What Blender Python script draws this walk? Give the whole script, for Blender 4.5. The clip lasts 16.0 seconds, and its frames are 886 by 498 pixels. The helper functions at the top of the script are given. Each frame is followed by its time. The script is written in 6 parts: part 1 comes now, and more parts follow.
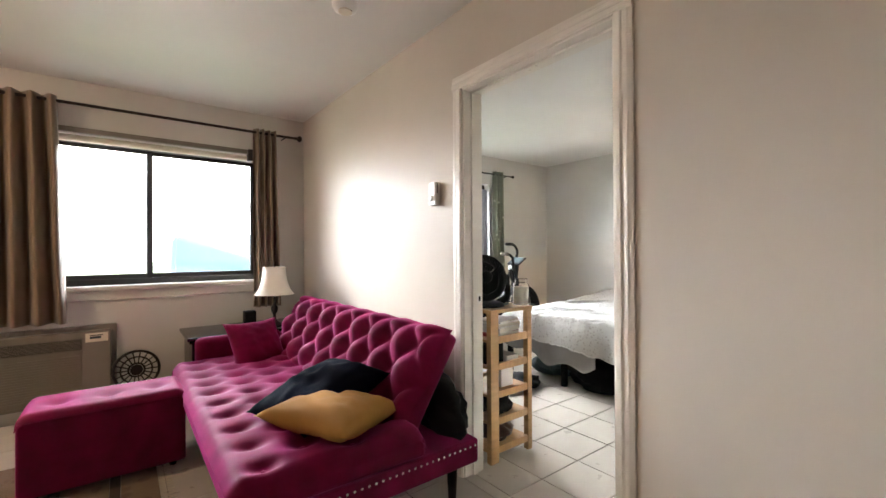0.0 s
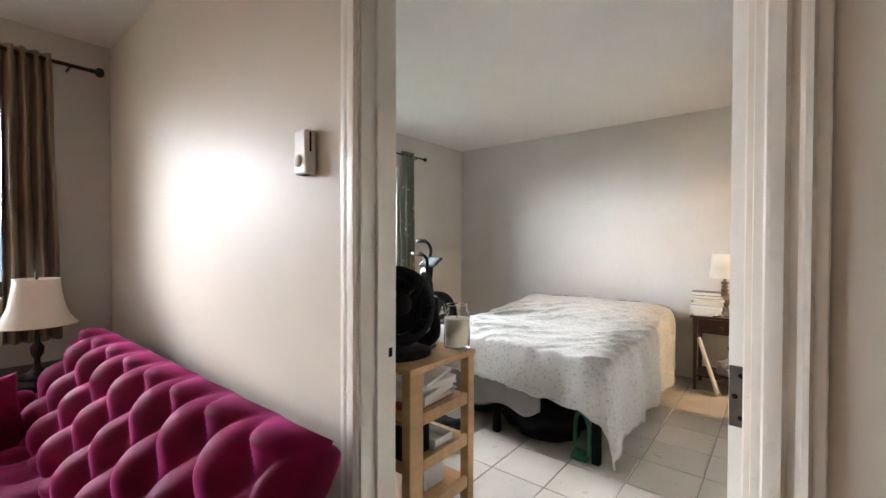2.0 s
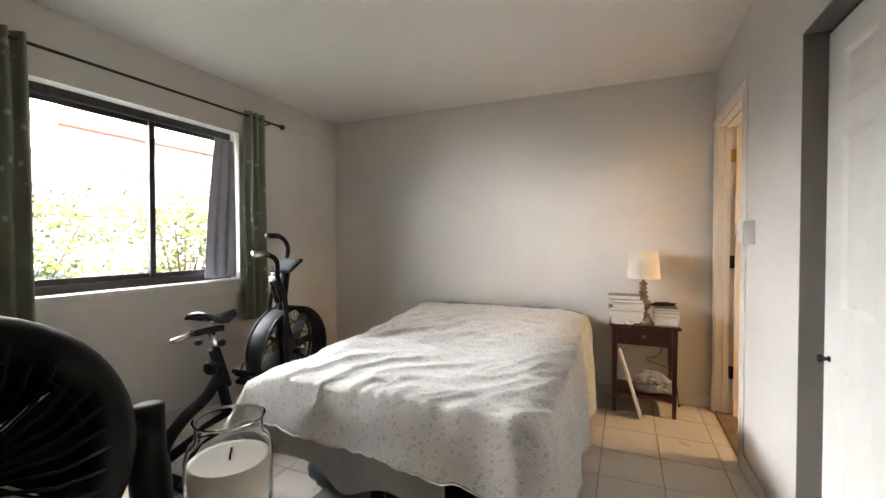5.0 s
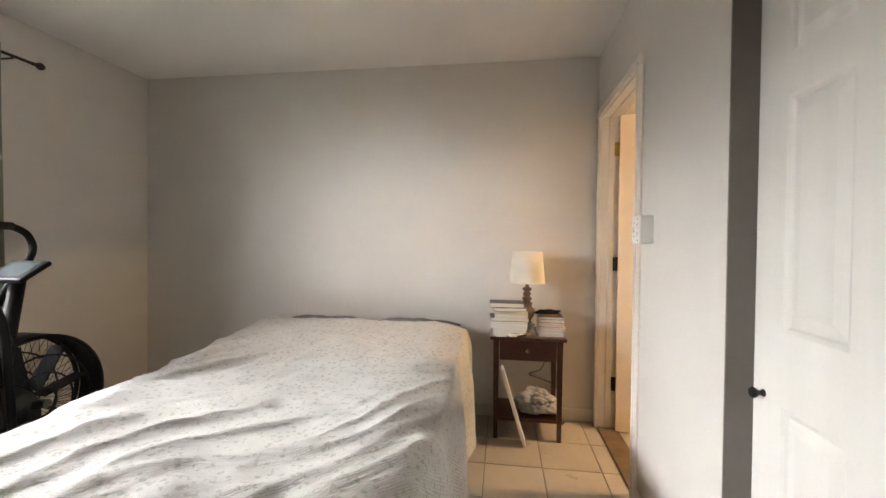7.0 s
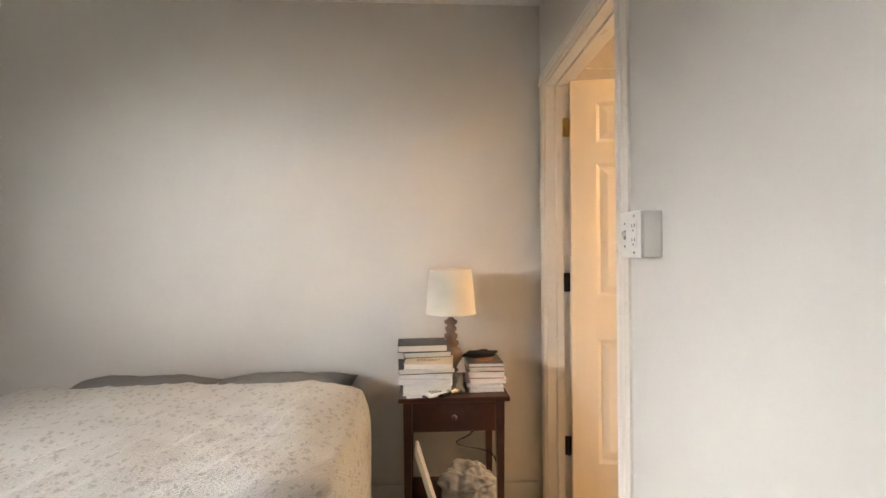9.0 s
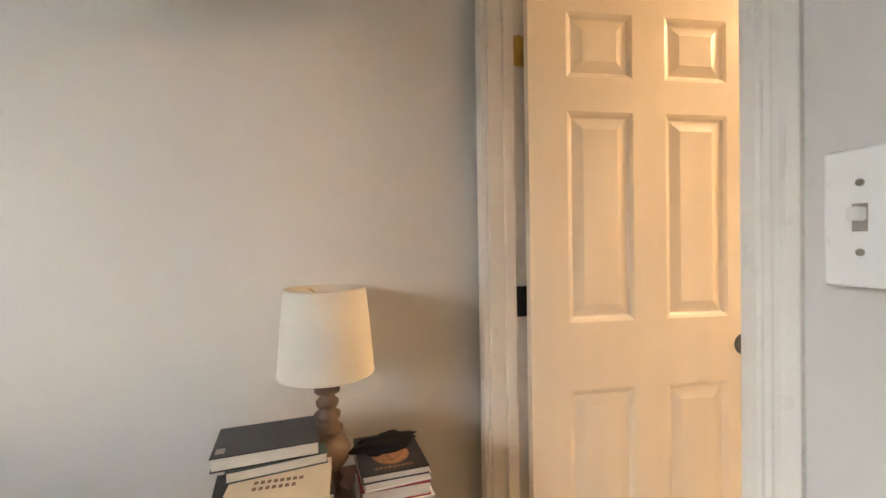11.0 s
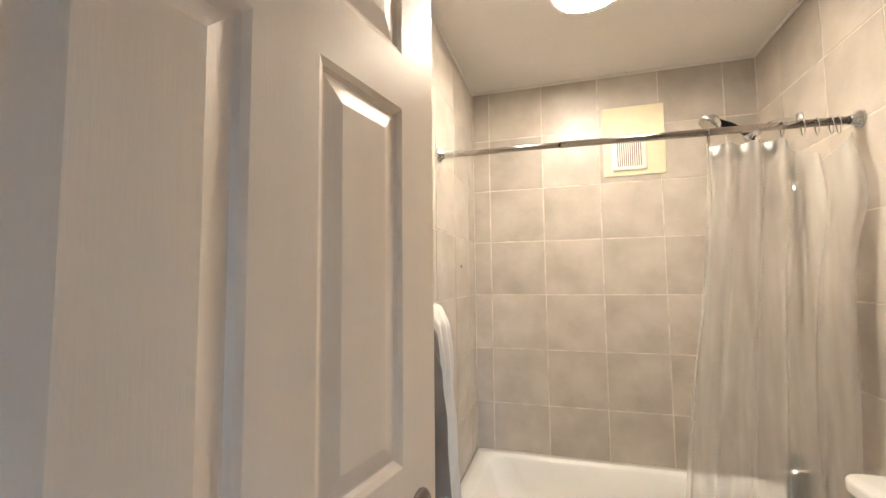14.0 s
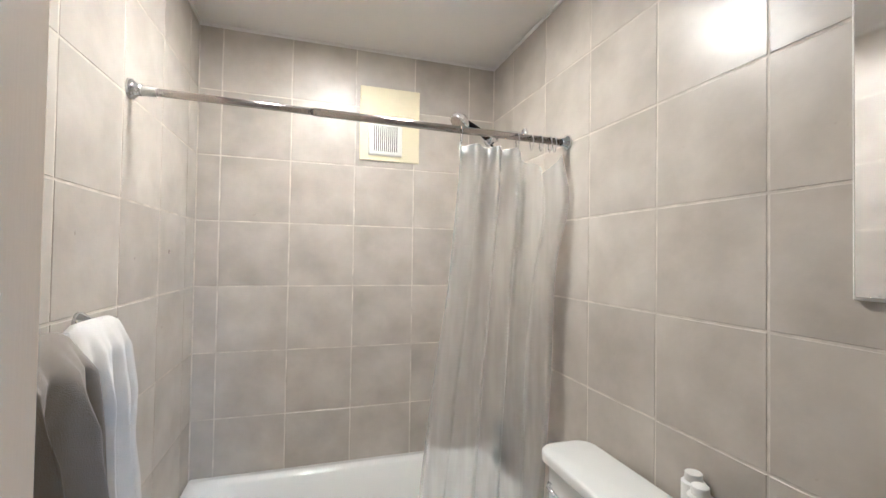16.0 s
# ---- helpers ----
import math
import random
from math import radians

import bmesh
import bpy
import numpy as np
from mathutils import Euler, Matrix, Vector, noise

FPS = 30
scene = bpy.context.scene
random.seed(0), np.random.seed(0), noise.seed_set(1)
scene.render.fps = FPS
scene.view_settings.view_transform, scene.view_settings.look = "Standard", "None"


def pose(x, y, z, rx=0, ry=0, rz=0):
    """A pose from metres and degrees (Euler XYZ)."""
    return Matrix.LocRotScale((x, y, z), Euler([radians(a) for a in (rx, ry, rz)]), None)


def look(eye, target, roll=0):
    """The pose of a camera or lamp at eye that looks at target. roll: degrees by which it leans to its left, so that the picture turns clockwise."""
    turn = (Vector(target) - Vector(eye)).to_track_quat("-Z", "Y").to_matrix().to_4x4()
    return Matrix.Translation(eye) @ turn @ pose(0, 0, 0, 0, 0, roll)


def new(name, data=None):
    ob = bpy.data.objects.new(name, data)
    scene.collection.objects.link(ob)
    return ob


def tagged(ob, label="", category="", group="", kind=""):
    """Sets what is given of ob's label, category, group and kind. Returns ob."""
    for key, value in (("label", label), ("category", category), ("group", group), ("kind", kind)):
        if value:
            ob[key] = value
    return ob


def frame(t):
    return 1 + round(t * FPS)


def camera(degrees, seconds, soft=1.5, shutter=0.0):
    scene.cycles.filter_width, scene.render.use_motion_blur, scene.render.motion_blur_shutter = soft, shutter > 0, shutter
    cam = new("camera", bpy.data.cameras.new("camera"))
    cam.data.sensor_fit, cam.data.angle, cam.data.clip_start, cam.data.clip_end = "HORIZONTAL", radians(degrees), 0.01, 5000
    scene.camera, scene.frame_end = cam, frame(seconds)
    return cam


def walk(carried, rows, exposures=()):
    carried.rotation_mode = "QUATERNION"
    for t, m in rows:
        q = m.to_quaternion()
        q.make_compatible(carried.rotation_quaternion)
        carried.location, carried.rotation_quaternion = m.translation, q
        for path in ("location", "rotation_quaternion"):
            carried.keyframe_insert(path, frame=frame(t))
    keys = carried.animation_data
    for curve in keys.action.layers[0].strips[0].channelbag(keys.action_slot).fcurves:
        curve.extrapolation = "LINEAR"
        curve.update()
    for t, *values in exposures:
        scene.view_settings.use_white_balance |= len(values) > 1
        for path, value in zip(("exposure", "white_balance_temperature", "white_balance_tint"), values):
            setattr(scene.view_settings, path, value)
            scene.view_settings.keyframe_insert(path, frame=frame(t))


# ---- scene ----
cam = camera(93.6, 16.0)
PATH = [
    (0, (-0.044, -0.059, 1.189), (1.175, 1.527, 1.198), -0.3),
    (0.5, (0.153, 0.181, 1.208), (1.451, 1.702, 1.214), -0.1),
    (1, (0.306, 0.367, 1.216), (1.69, 1.811, 1.216), 0.2),
    (1.5, (0.478, 0.571, 1.224), (1.952, 1.923, 1.184), 0.3),
    (2, (0.649, 0.734, 1.243), (2.201, 1.995, 1.217), 0.2),
    (2.5, (0.776, 0.809, 1.217), (2.404, 1.969, 1.196), 0.1),
    (3, (0.959, 0.945, 1.238), (2.652, 2.009, 1.21), 0.3),
    (3.5, (1.148, 1.093, 1.268), (2.892, 2.071, 1.229), 0.1),
    (5.8, (1.703, 1.234, 1.202), (3.596, 1.881, 1.164), 0.3),
    (6, (1.757, 1.233, 1.198), (3.668, 1.821, 1.158), 0.4),
    (6.5, (1.956, 1.246, 1.201), (3.909, 1.676, 1.161), 0.6),
    (7, (2.187, 1.271, 1.211), (4.167, 1.551, 1.18), 0.6),
    (7.5, (2.38, 1.254, 1.203), (4.371, 1.436, 1.182), 0.5),
    (8, (2.633, 1.229, 1.221), (4.63, 1.324, 1.204), 0.2),
    (8.2, (2.712, 1.244, 1.234), (4.711, 1.298, 1.226), 0.1),
    (10.5, (3.728, 1.167, 1.238), (5.68, 0.731, 1.218), -0.9),
    (11, (3.91, 1.14, 1.259), (5.814, 0.527, 1.234), -0.9),
    (11.5, (4.079, 1.069, 1.262), (5.896, 0.234, 1.271), -1.2),
    (12, (4.287, 0.99, 1.274), (5.97, -0.09, 1.305), -0.5),
    (12.5, (4.399, 0.914, 1.305), (5.908, -0.399, 1.354), -1.0),
    (13, (4.483, 0.8, 1.313), (5.695, -0.788, 1.411), -1.0),
    (13.5, (4.55, 0.685, 1.318), (5.461, -1.09, 1.462), -0.8),
    (14, (4.593, 0.579, 1.336), (5.159, -1.334, 1.481), -0.6),
    (14.5, (4.596, 0.503, 1.382), (4.85, -1.477, 1.516), -0.6),
    (15, (4.615, 0.407, 1.406), (4.521, -1.589, 1.506), -0.2),
    (15.5, (4.602, 0.355, 1.404), (4.235, -1.61, 1.486), 0.6),
    (16, (4.584, 0.309, 1.397), (3.997, -1.603, 1.434), 0.9),
]
EXPOSURES = [(0, 3.06, 6400, 12), (1.5, 2.66, 6300, 13), (3, 2.50, 6500, 14), (6, 2.16, 6750, 15), (8, 2.2, 6900, 16), (10.5, 2.02, 6700, 14), (12, 1.70, 6400, 13), (13.5, 1.22, 4950, 8), (14.5, 1.10, 4430, 6), (16, 1.00, 4000, 5)]
walk(cam, [(t, look(eye, target, roll)) for t, eye, target, roll in PATH], EXPOSURES)

# ---- plan, metres ----
CEIL = 2.47
NORTH, EAST = 4.05, 5.12          # inner faces of the window wall and of the bed's head wall
LIV_X, BED_X = 1.375, 1.50        # the two faces of the wall between living room and bedroom
SOUTH, BATH_Y = 0.635, 0.515      # the two faces of the wall between bedroom and bathroom
BATH_L, BATH_R, BATH_BACK = 5.11, 3.64, -1.835
DOOR_Y0, DOOR_Y1, DOOR_H = 0.765, 1.605, 2.035
BDOOR_X0, BDOOR_X1 = 4.285, 5.025
CLOSET_X0, CLOSET_X1, CLOSET_H = 1.95, 3.47, 1.99
LW = (-0.66, 1.00, 0.93, 2.08)    # living room window opening: x0, x1, z0, z1
BW = (2.62, 3.92, 0.93, 2.09)     # bedroom window opening

# ---- world, sun, large lights ----
world = bpy.data.worlds.new("world")
scene.world = world
world.use_nodes = True
wn = world.node_tree
sky = wn.nodes.new("ShaderNodeTexSky")
sky.sky_type, sky.sun_disc = "NISHITA", False
sky.sun_elevation, sky.sun_rotation = radians(52), radians(150)
sky.air_density, sky.dust_density = 1.0, 3.0
wn.nodes["Background"].inputs["Strength"].default_value = 0.15
wn.links.new(sky.outputs[0], wn.nodes["Background"].inputs[0])
sun = new("sun", bpy.data.lights.new("sun", "SUN"))
sun.data.energy, sun.data.angle, sun.data.color = 5.0, radians(0.6), (1, 0.95, 0.88)
sun.matrix_world = look((0, -6, 9), (1.5, 0, 0))


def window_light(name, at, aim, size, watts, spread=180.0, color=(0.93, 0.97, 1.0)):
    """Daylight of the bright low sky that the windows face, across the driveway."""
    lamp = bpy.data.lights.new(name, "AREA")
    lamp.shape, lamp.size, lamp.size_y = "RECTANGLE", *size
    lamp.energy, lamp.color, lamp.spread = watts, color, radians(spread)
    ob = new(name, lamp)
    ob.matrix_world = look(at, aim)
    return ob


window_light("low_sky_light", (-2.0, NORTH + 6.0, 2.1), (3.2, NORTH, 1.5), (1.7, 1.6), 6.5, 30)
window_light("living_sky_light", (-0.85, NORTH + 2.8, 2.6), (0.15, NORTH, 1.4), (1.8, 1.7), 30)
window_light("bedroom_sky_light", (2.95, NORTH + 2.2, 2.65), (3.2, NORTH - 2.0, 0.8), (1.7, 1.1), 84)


# ---- materials ----
def material(name, color, rough=0.6, metal=0.0, vary=0.08, scale=6.0, fine=90.0, bump=0.1, spec=0.5, color2=None, coat=0.0,
             sheen=0.0, sheen_tint=(1, 1, 1), random_tint=0.0, stretch=(1, 1, 1)):
    """A painted, woven, wooden or metal surface: two scales of variation and a fine relief."""
    m = bpy.data.materials.new(name)
    m.use_nodes = True
    n, ln = m.node_tree.nodes, m.node_tree.links
    b = n["Principled BSDF"]
    tc = n.new("ShaderNodeTexCoord")
    mp = n.new("ShaderNodeMapping")
    mp.inputs["Scale"].default_value = stretch
    if random_tint:
        who, far = n.new("ShaderNodeObjectInfo"), n.new("ShaderNodeVectorMath")
        far.operation, far.inputs[1].default_value = "MULTIPLY_ADD", (31.0, 17.0, 23.0)
        ln.new(who.outputs["Random"], far.inputs[0])
        ln.new(tc.outputs["Object"], far.inputs[2])
        ln.new(far.outputs[0], mp.inputs[0])
    else:
        ln.new(tc.outputs["Object"], mp.inputs[0])
    big, small = n.new("ShaderNodeTexNoise"), n.new("ShaderNodeTexNoise")
    for tex, s, d in ((big, scale, 4), (small, fine, 3)):
        tex.inputs["Scale"].default_value, tex.inputs["Detail"].default_value = s, d
        ln.new(mp.outputs[0], tex.inputs["Vector"])
    mix = n.new("ShaderNodeMix")
    mix.data_type = "RGBA"
    c2 = color2 or tuple(max(0, c * (1 - 2.2 * vary)) for c in color)
    mix.inputs["A"].default_value, mix.inputs["B"].default_value = (*color, 1), (*c2, 1)
    ramp = n.new("ShaderNodeMapRange")
    ramp.inputs["From Min"].default_value, ramp.inputs["From Max"].default_value = 0.32, 0.72
    ln.new(big.outputs["Fac"], ramp.inputs["Value"])
    ln.new(ramp.outputs[0], mix.inputs["Factor"])
    out = mix.outputs["Result"]
    if random_tint:
        info, hsv = n.new("ShaderNodeObjectInfo"), n.new("ShaderNodeHueSaturation")
        mr = n.new("ShaderNodeMapRange")
        mr.inputs["To Min"].default_value, mr.inputs["To Max"].default_value = 1 - random_tint, 1 + random_tint
        ln.new(info.outputs["Random"], mr.inputs["Value"])
        ln.new(mr.outputs[0], hsv.inputs["Value"])
        ln.new(out, hsv.inputs["Color"])
        out = hsv.outputs[0]
    ln.new(out, b.inputs["Base Color"])
    rr = n.new("ShaderNodeMapRange")
    rr.inputs["To Min"].default_value, rr.inputs["To Max"].default_value = max(0.02, rough - 0.07), min(1, rough + 0.07)
    ln.new(small.outputs["Fac"], rr.inputs["Value"])
    ln.new(rr.outputs[0], b.inputs["Roughness"])
    b.inputs["Metallic"].default_value = metal
    b.inputs["Specular IOR Level"].default_value = spec
    b.inputs["Coat Weight"].default_value = coat
    b.inputs["Sheen Weight"].default_value = sheen
    b.inputs["Sheen Tint"].default_value = (*sheen_tint, 1)
    if bump:
        bp = n.new("ShaderNodeBump")
        bp.inputs["Strength"].default_value, bp.inputs["Distance"].default_value = bump, 0.004
        ln.new(small.outputs["Fac"], bp.inputs["Height"])
        ln.new(bp.outputs[0], b.inputs["Normal"])
    return m


def glowing(name, color, strength):
    m = bpy.data.materials.new(name)
    m.use_nodes = True
    b = m.node_tree.nodes["Principled BSDF"]
    b.inputs["Base Color"].default_value = (0.8, 0.8, 0.8, 1)
    b.inputs["Emission Color"].default_value, b.inputs["Emission Strength"].default_value = (*color, 1), strength
    return m


def clear(name, color=(1, 1, 1), rough=0.0, ior=1.45):
    """Clear glass."""
    m = bpy.data.materials.new(name)
    m.use_nodes = True
    b = m.node_tree.nodes["Principled BSDF"]
    b.inputs["Base Color"].default_value = (*color, 1)
    b.inputs["Roughness"].default_value, b.inputs["IOR"].default_value = rough, ior
    b.inputs["Transmission Weight"].default_value = 1.0
    return m


def film(name):
    """Thin clear vinyl: mostly see-through, a milky film, and gloss."""
    m = bpy.data.materials.new(name)
    m.use_nodes = True
    n, ln = m.node_tree.nodes, m.node_tree.links
    out = n["Material Output"]
    n.remove(n["Principled BSDF"])
    tr, df, gl, tl = (n.new("ShaderNodeBsdf" + k) for k in ("Transparent", "Diffuse", "Glossy", "Translucent"))
    tr.inputs[0].default_value = (0.99, 0.99, 0.99, 1)
    df.inputs[0].default_value = tl.inputs[0].default_value = (0.95, 0.95, 0.95, 1)
    gl.inputs["Roughness"].default_value = 0.28
    a, b, c = (n.new("ShaderNodeMixShader") for _ in range(3))
    a.inputs[0].default_value = 0.5
    ln.new(df.outputs[0], a.inputs[1]); ln.new(tl.outputs[0], a.inputs[2])
    noise_t = n.new("ShaderNodeTexNoise")
    noise_t.inputs["Scale"].default_value = 5
    mr = n.new("ShaderNodeMapRange")
    mr.inputs["To Min"].default_value, mr.inputs["To Max"].default_value = 0.20, 0.38
    ln.new(noise_t.outputs["Fac"], mr.inputs["Value"])
    ln.new(mr.outputs[0], b.inputs[0])
    ln.new(tr.outputs[0], b.inputs[1]); ln.new(a.outputs[0], b.inputs[2])
    c.inputs[0].default_value = 0.055
    ln.new(b.outputs[0], c.inputs[1]); ln.new(gl.outputs[0], c.inputs[2])
    ln.new(c.outputs[0], out.inputs[0])
    return m


def patterned(name, ground, marks, scale, size, rough=0.85, bump=0.3, weave=260.0, rib=0.0):
    """Cloth with a small scattered flower print and a woven relief."""
    m = material(name, ground, rough, vary=0.04, scale=5, fine=weave, bump=bump, spec=0.2, sheen=0.1)
    n, ln = m.node_tree.nodes, m.node_tree.links
    b = n["Principled BSDF"]
    base = b.inputs["Base Color"].links[0].from_socket
    tc = n.new("ShaderNodeTexCoord")
    v = n.new("ShaderNodeTexVoronoi")
    v.inputs["Scale"].default_value = scale
    wob = n.new("ShaderNodeTexNoise")
    wob.inputs["Scale"].default_value = scale * 2.5
    add = n.new("ShaderNodeMixRGB")
    add.blend_type, add.inputs[0].default_value = "ADD", 0.03
    ln.new(tc.outputs["Object"], add.inputs[1]); ln.new(wob.outputs["Color"], add.inputs[2])
    ln.new(add.outputs[0], v.inputs["Vector"])
    if rib:
        wave = n.new("ShaderNodeTexWave")
        wave.bands_direction = "DIAGONAL"
        for key, val in (("Scale", rib), ("Distortion", 3.0), ("Detail", 2.0), ("Detail Scale", 1.5)):
            wave.inputs[key].default_value = val
        ln.new(tc.outputs["Object"], wave.inputs["Vector"])
        relief = n.new("ShaderNodeBump")
        relief.inputs["Strength"].default_value, relief.inputs["Distance"].default_value = 0.42, 0.004
        ln.new(wave.outputs["Fac"], relief.inputs["Height"])
        ln.new(b.inputs["Normal"].links[0].from_socket, relief.inputs["Normal"])
        ln.new(relief.outputs[0], b.inputs["Normal"])
    ramp = n.new("ShaderNodeMapRange")
    ramp.inputs["From Min"].default_value, ramp.inputs["From Max"].default_value = size, size * 0.7
    ln.new(v.outputs["Distance"], ramp.inputs["Value"])
    soft = n.new("ShaderNodeMath")
    soft.operation = "MULTIPLY"
    soft.inputs[1].default_value = 0.5
    ln.new(ramp.outputs[0], soft.inputs[0])
    mix = n.new("ShaderNodeMixRGB")
    mix.inputs[2].default_value = (*marks, 1)
    ln.new(soft.outputs[0], mix.inputs[0]); ln.new(base, mix.inputs[1])
    ln.new(mix.outputs[0], b.inputs["Base Color"])
    return m


WALL = material("wall_paint", (0.64, 0.575, 0.50), 0.38, vary=0.03, scale=1.5, fine=220, bump=0.02, spec=0.06)
BWALL = material("bedroom_wall_paint", (0.64, 0.615, 0.57), 0.45, vary=0.03, scale=1.5, fine=220, bump=0.06, spec=0.25)
CEILING = material("ceiling_paint", (0.80, 0.78, 0.745), 0.5, vary=0.03, scale=1.2, fine=160, bump=0.08, spec=0.3)
TRIM = material("trim_gloss_paint", (0.78, 0.73, 0.66), 0.3, vary=0.025, scale=3, fine=25, bump=0.02)
# dark taupe that stands in for the shade inside the closet opening
JAMBSHADE = material("shaded_closet_frame", (0.20, 0.18, 0.16), 0.45, vary=0.06, scale=4, fine=60, bump=0.03)
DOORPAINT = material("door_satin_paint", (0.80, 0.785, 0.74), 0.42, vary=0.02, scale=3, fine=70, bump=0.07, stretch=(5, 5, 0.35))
# lamp-lit copy of the door paint: the bath lamp's warm tint in its colour
DOORLAMPLIT = material("door_lamplit_paint", (0.80, 0.70, 0.56), 0.42, vary=0.02, scale=3, fine=70, bump=0.07, stretch=(5, 5, 0.35))
TILE = material("floor_tile_glaze", (0.52, 0.475, 0.41), 0.30, vary=0.05, scale=4, fine=12, bump=0.0, random_tint=0.05)
GROUT = material("grout", (0.33, 0.29, 0.24), 0.9, vary=0.15, scale=20, bump=0.3)
WTILE = material("wall_tile_stone_glaze", (0.55, 0.51, 0.45), 0.31, spec=0.45, vary=0.16, scale=5.5, fine=30, bump=0.14, random_tint=0.07,
                 color2=(0.41, 0.375, 0.32))
SADDLE = material("brown_marble", (0.20, 0.14, 0.085), 0.35, vary=0.3, scale=9, fine=40, bump=0.03, color2=(0.10, 0.068, 0.042))
WGROUT = material("pale_grout", (0.74, 0.69, 0.60), 0.85, vary=0.15, scale=15, bump=0.2)
VELVET = material("magenta_velvet", (0.175, 0.0016, 0.040), 0.60, vary=0.14, scale=9, fine=120, bump=0.08, sheen=0.48, spec=0.10,
                  color2=(0.095, 0.001, 0.020), sheen_tint=(0.80, 0.09, 0.42))
NAVY = material("navy_velvet", (0.0035, 0.0055, 0.016), 0.9, vary=0.2, fine=300, bump=0.2, sheen=0.01, spec=0.05)
MUSTARD = material("mustard_cotton", (0.40, 0.205, 0.05), 0.85, vary=0.08, fine=350, bump=0.25, spec=0.2)
BLACK = material("black_plastic", (0.009, 0.009, 0.010), 0.48, vary=0.2, bump=0.05, spec=0.16)
BLACKMAT = material("matt_black", (0.010, 0.010, 0.011), 0.8, vary=0.2, bump=0.2, spec=0.2)
BLACKGLOSS = material("black_lacquer", (0.012, 0.010, 0.010), 0.15, vary=0.2, bump=0.02)
DARKMETAL = material("dark_bronze_metal", (0.03, 0.024, 0.02), 0.4, metal=0.6, bump=0.05)
ALU = material("bronze_aluminium", (0.05, 0.047, 0.045), 0.4, metal=0.5, bump=0.03)
CHROME = material("chrome", (0.75, 0.76, 0.78), 0.09, metal=1.0, vary=0.02, bump=0.0)
NICKEL = material("satin_nickel", (0.50, 0.46, 0.41), 0.25, metal=1.0, vary=0.05, bump=0.02)
BRASS = material("aged_brass", (0.62, 0.42, 0.12), 0.3, metal=1.0, vary=0.1, bump=0.02)
OAK = material("light_birch_wood", (0.50, 0.29, 0.125), 0.45, vary=0.10, scale=3, fine=30, bump=0.05, stretch=(1, 1, 14))
OAKTOP = material("light_birch_top", (0.52, 0.30, 0.13), 0.4, vary=0.10, scale=3, fine=30, bump=0.05, stretch=(14, 1, 1))
CHERRY = material("dark_cherry_wood", (0.052, 0.015, 0.008), 0.3, vary=0.2, scale=4, fine=30, bump=0.04, stretch=(1, 8, 8))
TURNED = material("distressed_brown_wood", (0.11, 0.062, 0.038), 0.5, vary=0.3, scale=14, fine=60, bump=0.1, color2=(0.22, 0.15, 0.10))
SHADE = material("linen_shade", (0.78, 0.72, 0.62), 0.9, vary=0.05, scale=8, fine=420, bump=0.3, spec=0.2)
CURTAIN = material("brown_satin_curtain", (0.20, 0.135, 0.085), 0.5, vary=0.12, scale=4, fine=350, bump=0.12, sheen=0.3, stretch=(1, 1, 0.2))
GREENCURT = patterned("sage_curtain_print", (0.20, 0.215, 0.165), (0.62, 0.63, 0.56), 11, 0.20)
SHEER = material("grey_blue_cloth", (0.42, 0.43, 0.50), 0.85, vary=0.06, fine=400, bump=0.2)
QUILT = patterned("cream_flower_bedspread", (0.53, 0.52, 0.49), (0.27, 0.26, 0.205), 40, 0.36, bump=0.5, weave=150, rib=44.0)
SHEET = material("grey_sheet", (0.30, 0.285, 0.27), 0.85, vary=0.08, fine=400, bump=0.2)
PILLOWGREY = material("grey_pillowcase", (0.19, 0.188, 0.185), 0.85, vary=0.08, fine=400, bump=0.2)
PLASTIC = material("white_plastic", (0.80, 0.79, 0.75), 0.3, vary=0.02, bump=0.02)
IVORY = material("ivory_plastic", (0.72, 0.66, 0.54), 0.4, vary=0.04, bump=0.02)
# beige enamel, darkened to hold the shade below the living room window
ACBODY = material("shade_darkened_enamel", (0.21, 0.185, 0.15), 0.4, vary=0.05, bump=0.03)
PORCELAIN = material("white_porcelain", (0.82, 0.82, 0.80), 0.12, vary=0.01, bump=0.0, coat=0.3)
PAPER = material("book_pages", (0.78, 0.75, 0.68), 0.9, vary=0.08, scale=30, fine=300, bump=0.3, stretch=(1, 1, 20))
COVERDARK = material("dark_book_cover", (0.02, 0.02, 0.024), 0.35, vary=0.2, bump=0.03)
COVERCREAM = material("cream_book_cover", (0.68, 0.60, 0.47), 0.5, vary=0.06, bump=0.05)
COVERTEAL = material("teal_book_cover", (0.06, 0.10, 0.11), 0.45, vary=0.1, bump=0.03)
COVERWHITE = material("white_book_cover", (0.76, 0.76, 0.78), 0.4, vary=0.04, bump=0.03)
COVERRED = material("red_book_cover", (0.30, 0.03, 0.03), 0.45, vary=0.1, bump=0.03)
COPPER = material("copper_print", (0.42, 0.20, 0.10), 0.5, vary=0.3, scale=60, bump=0.03)
WAX = material("cream_wax", (0.88, 0.84, 0.74), 0.45, vary=0.02, bump=0.02)
GLASS = clear("clear_glass", (0.97, 0.98, 0.98))
JARGLASS = clear("jar_glass", (0.99, 0.995, 0.99), ior=1.05)
PANE = clear("window_glass", (0.96, 0.985, 0.98), ior=1.02)
VINYL = film("clear_vinyl")
MIRROR = material("mirror_silver", (0.88, 0.89, 0.90), 0.02, metal=1.0, vary=0.0, bump=0.0)
TOWEL = material("white_terry", (0.76, 0.74, 0.70), 0.95, vary=0.06, scale=10, fine=520, bump=0.35, spec=0.1, sheen=0.2)
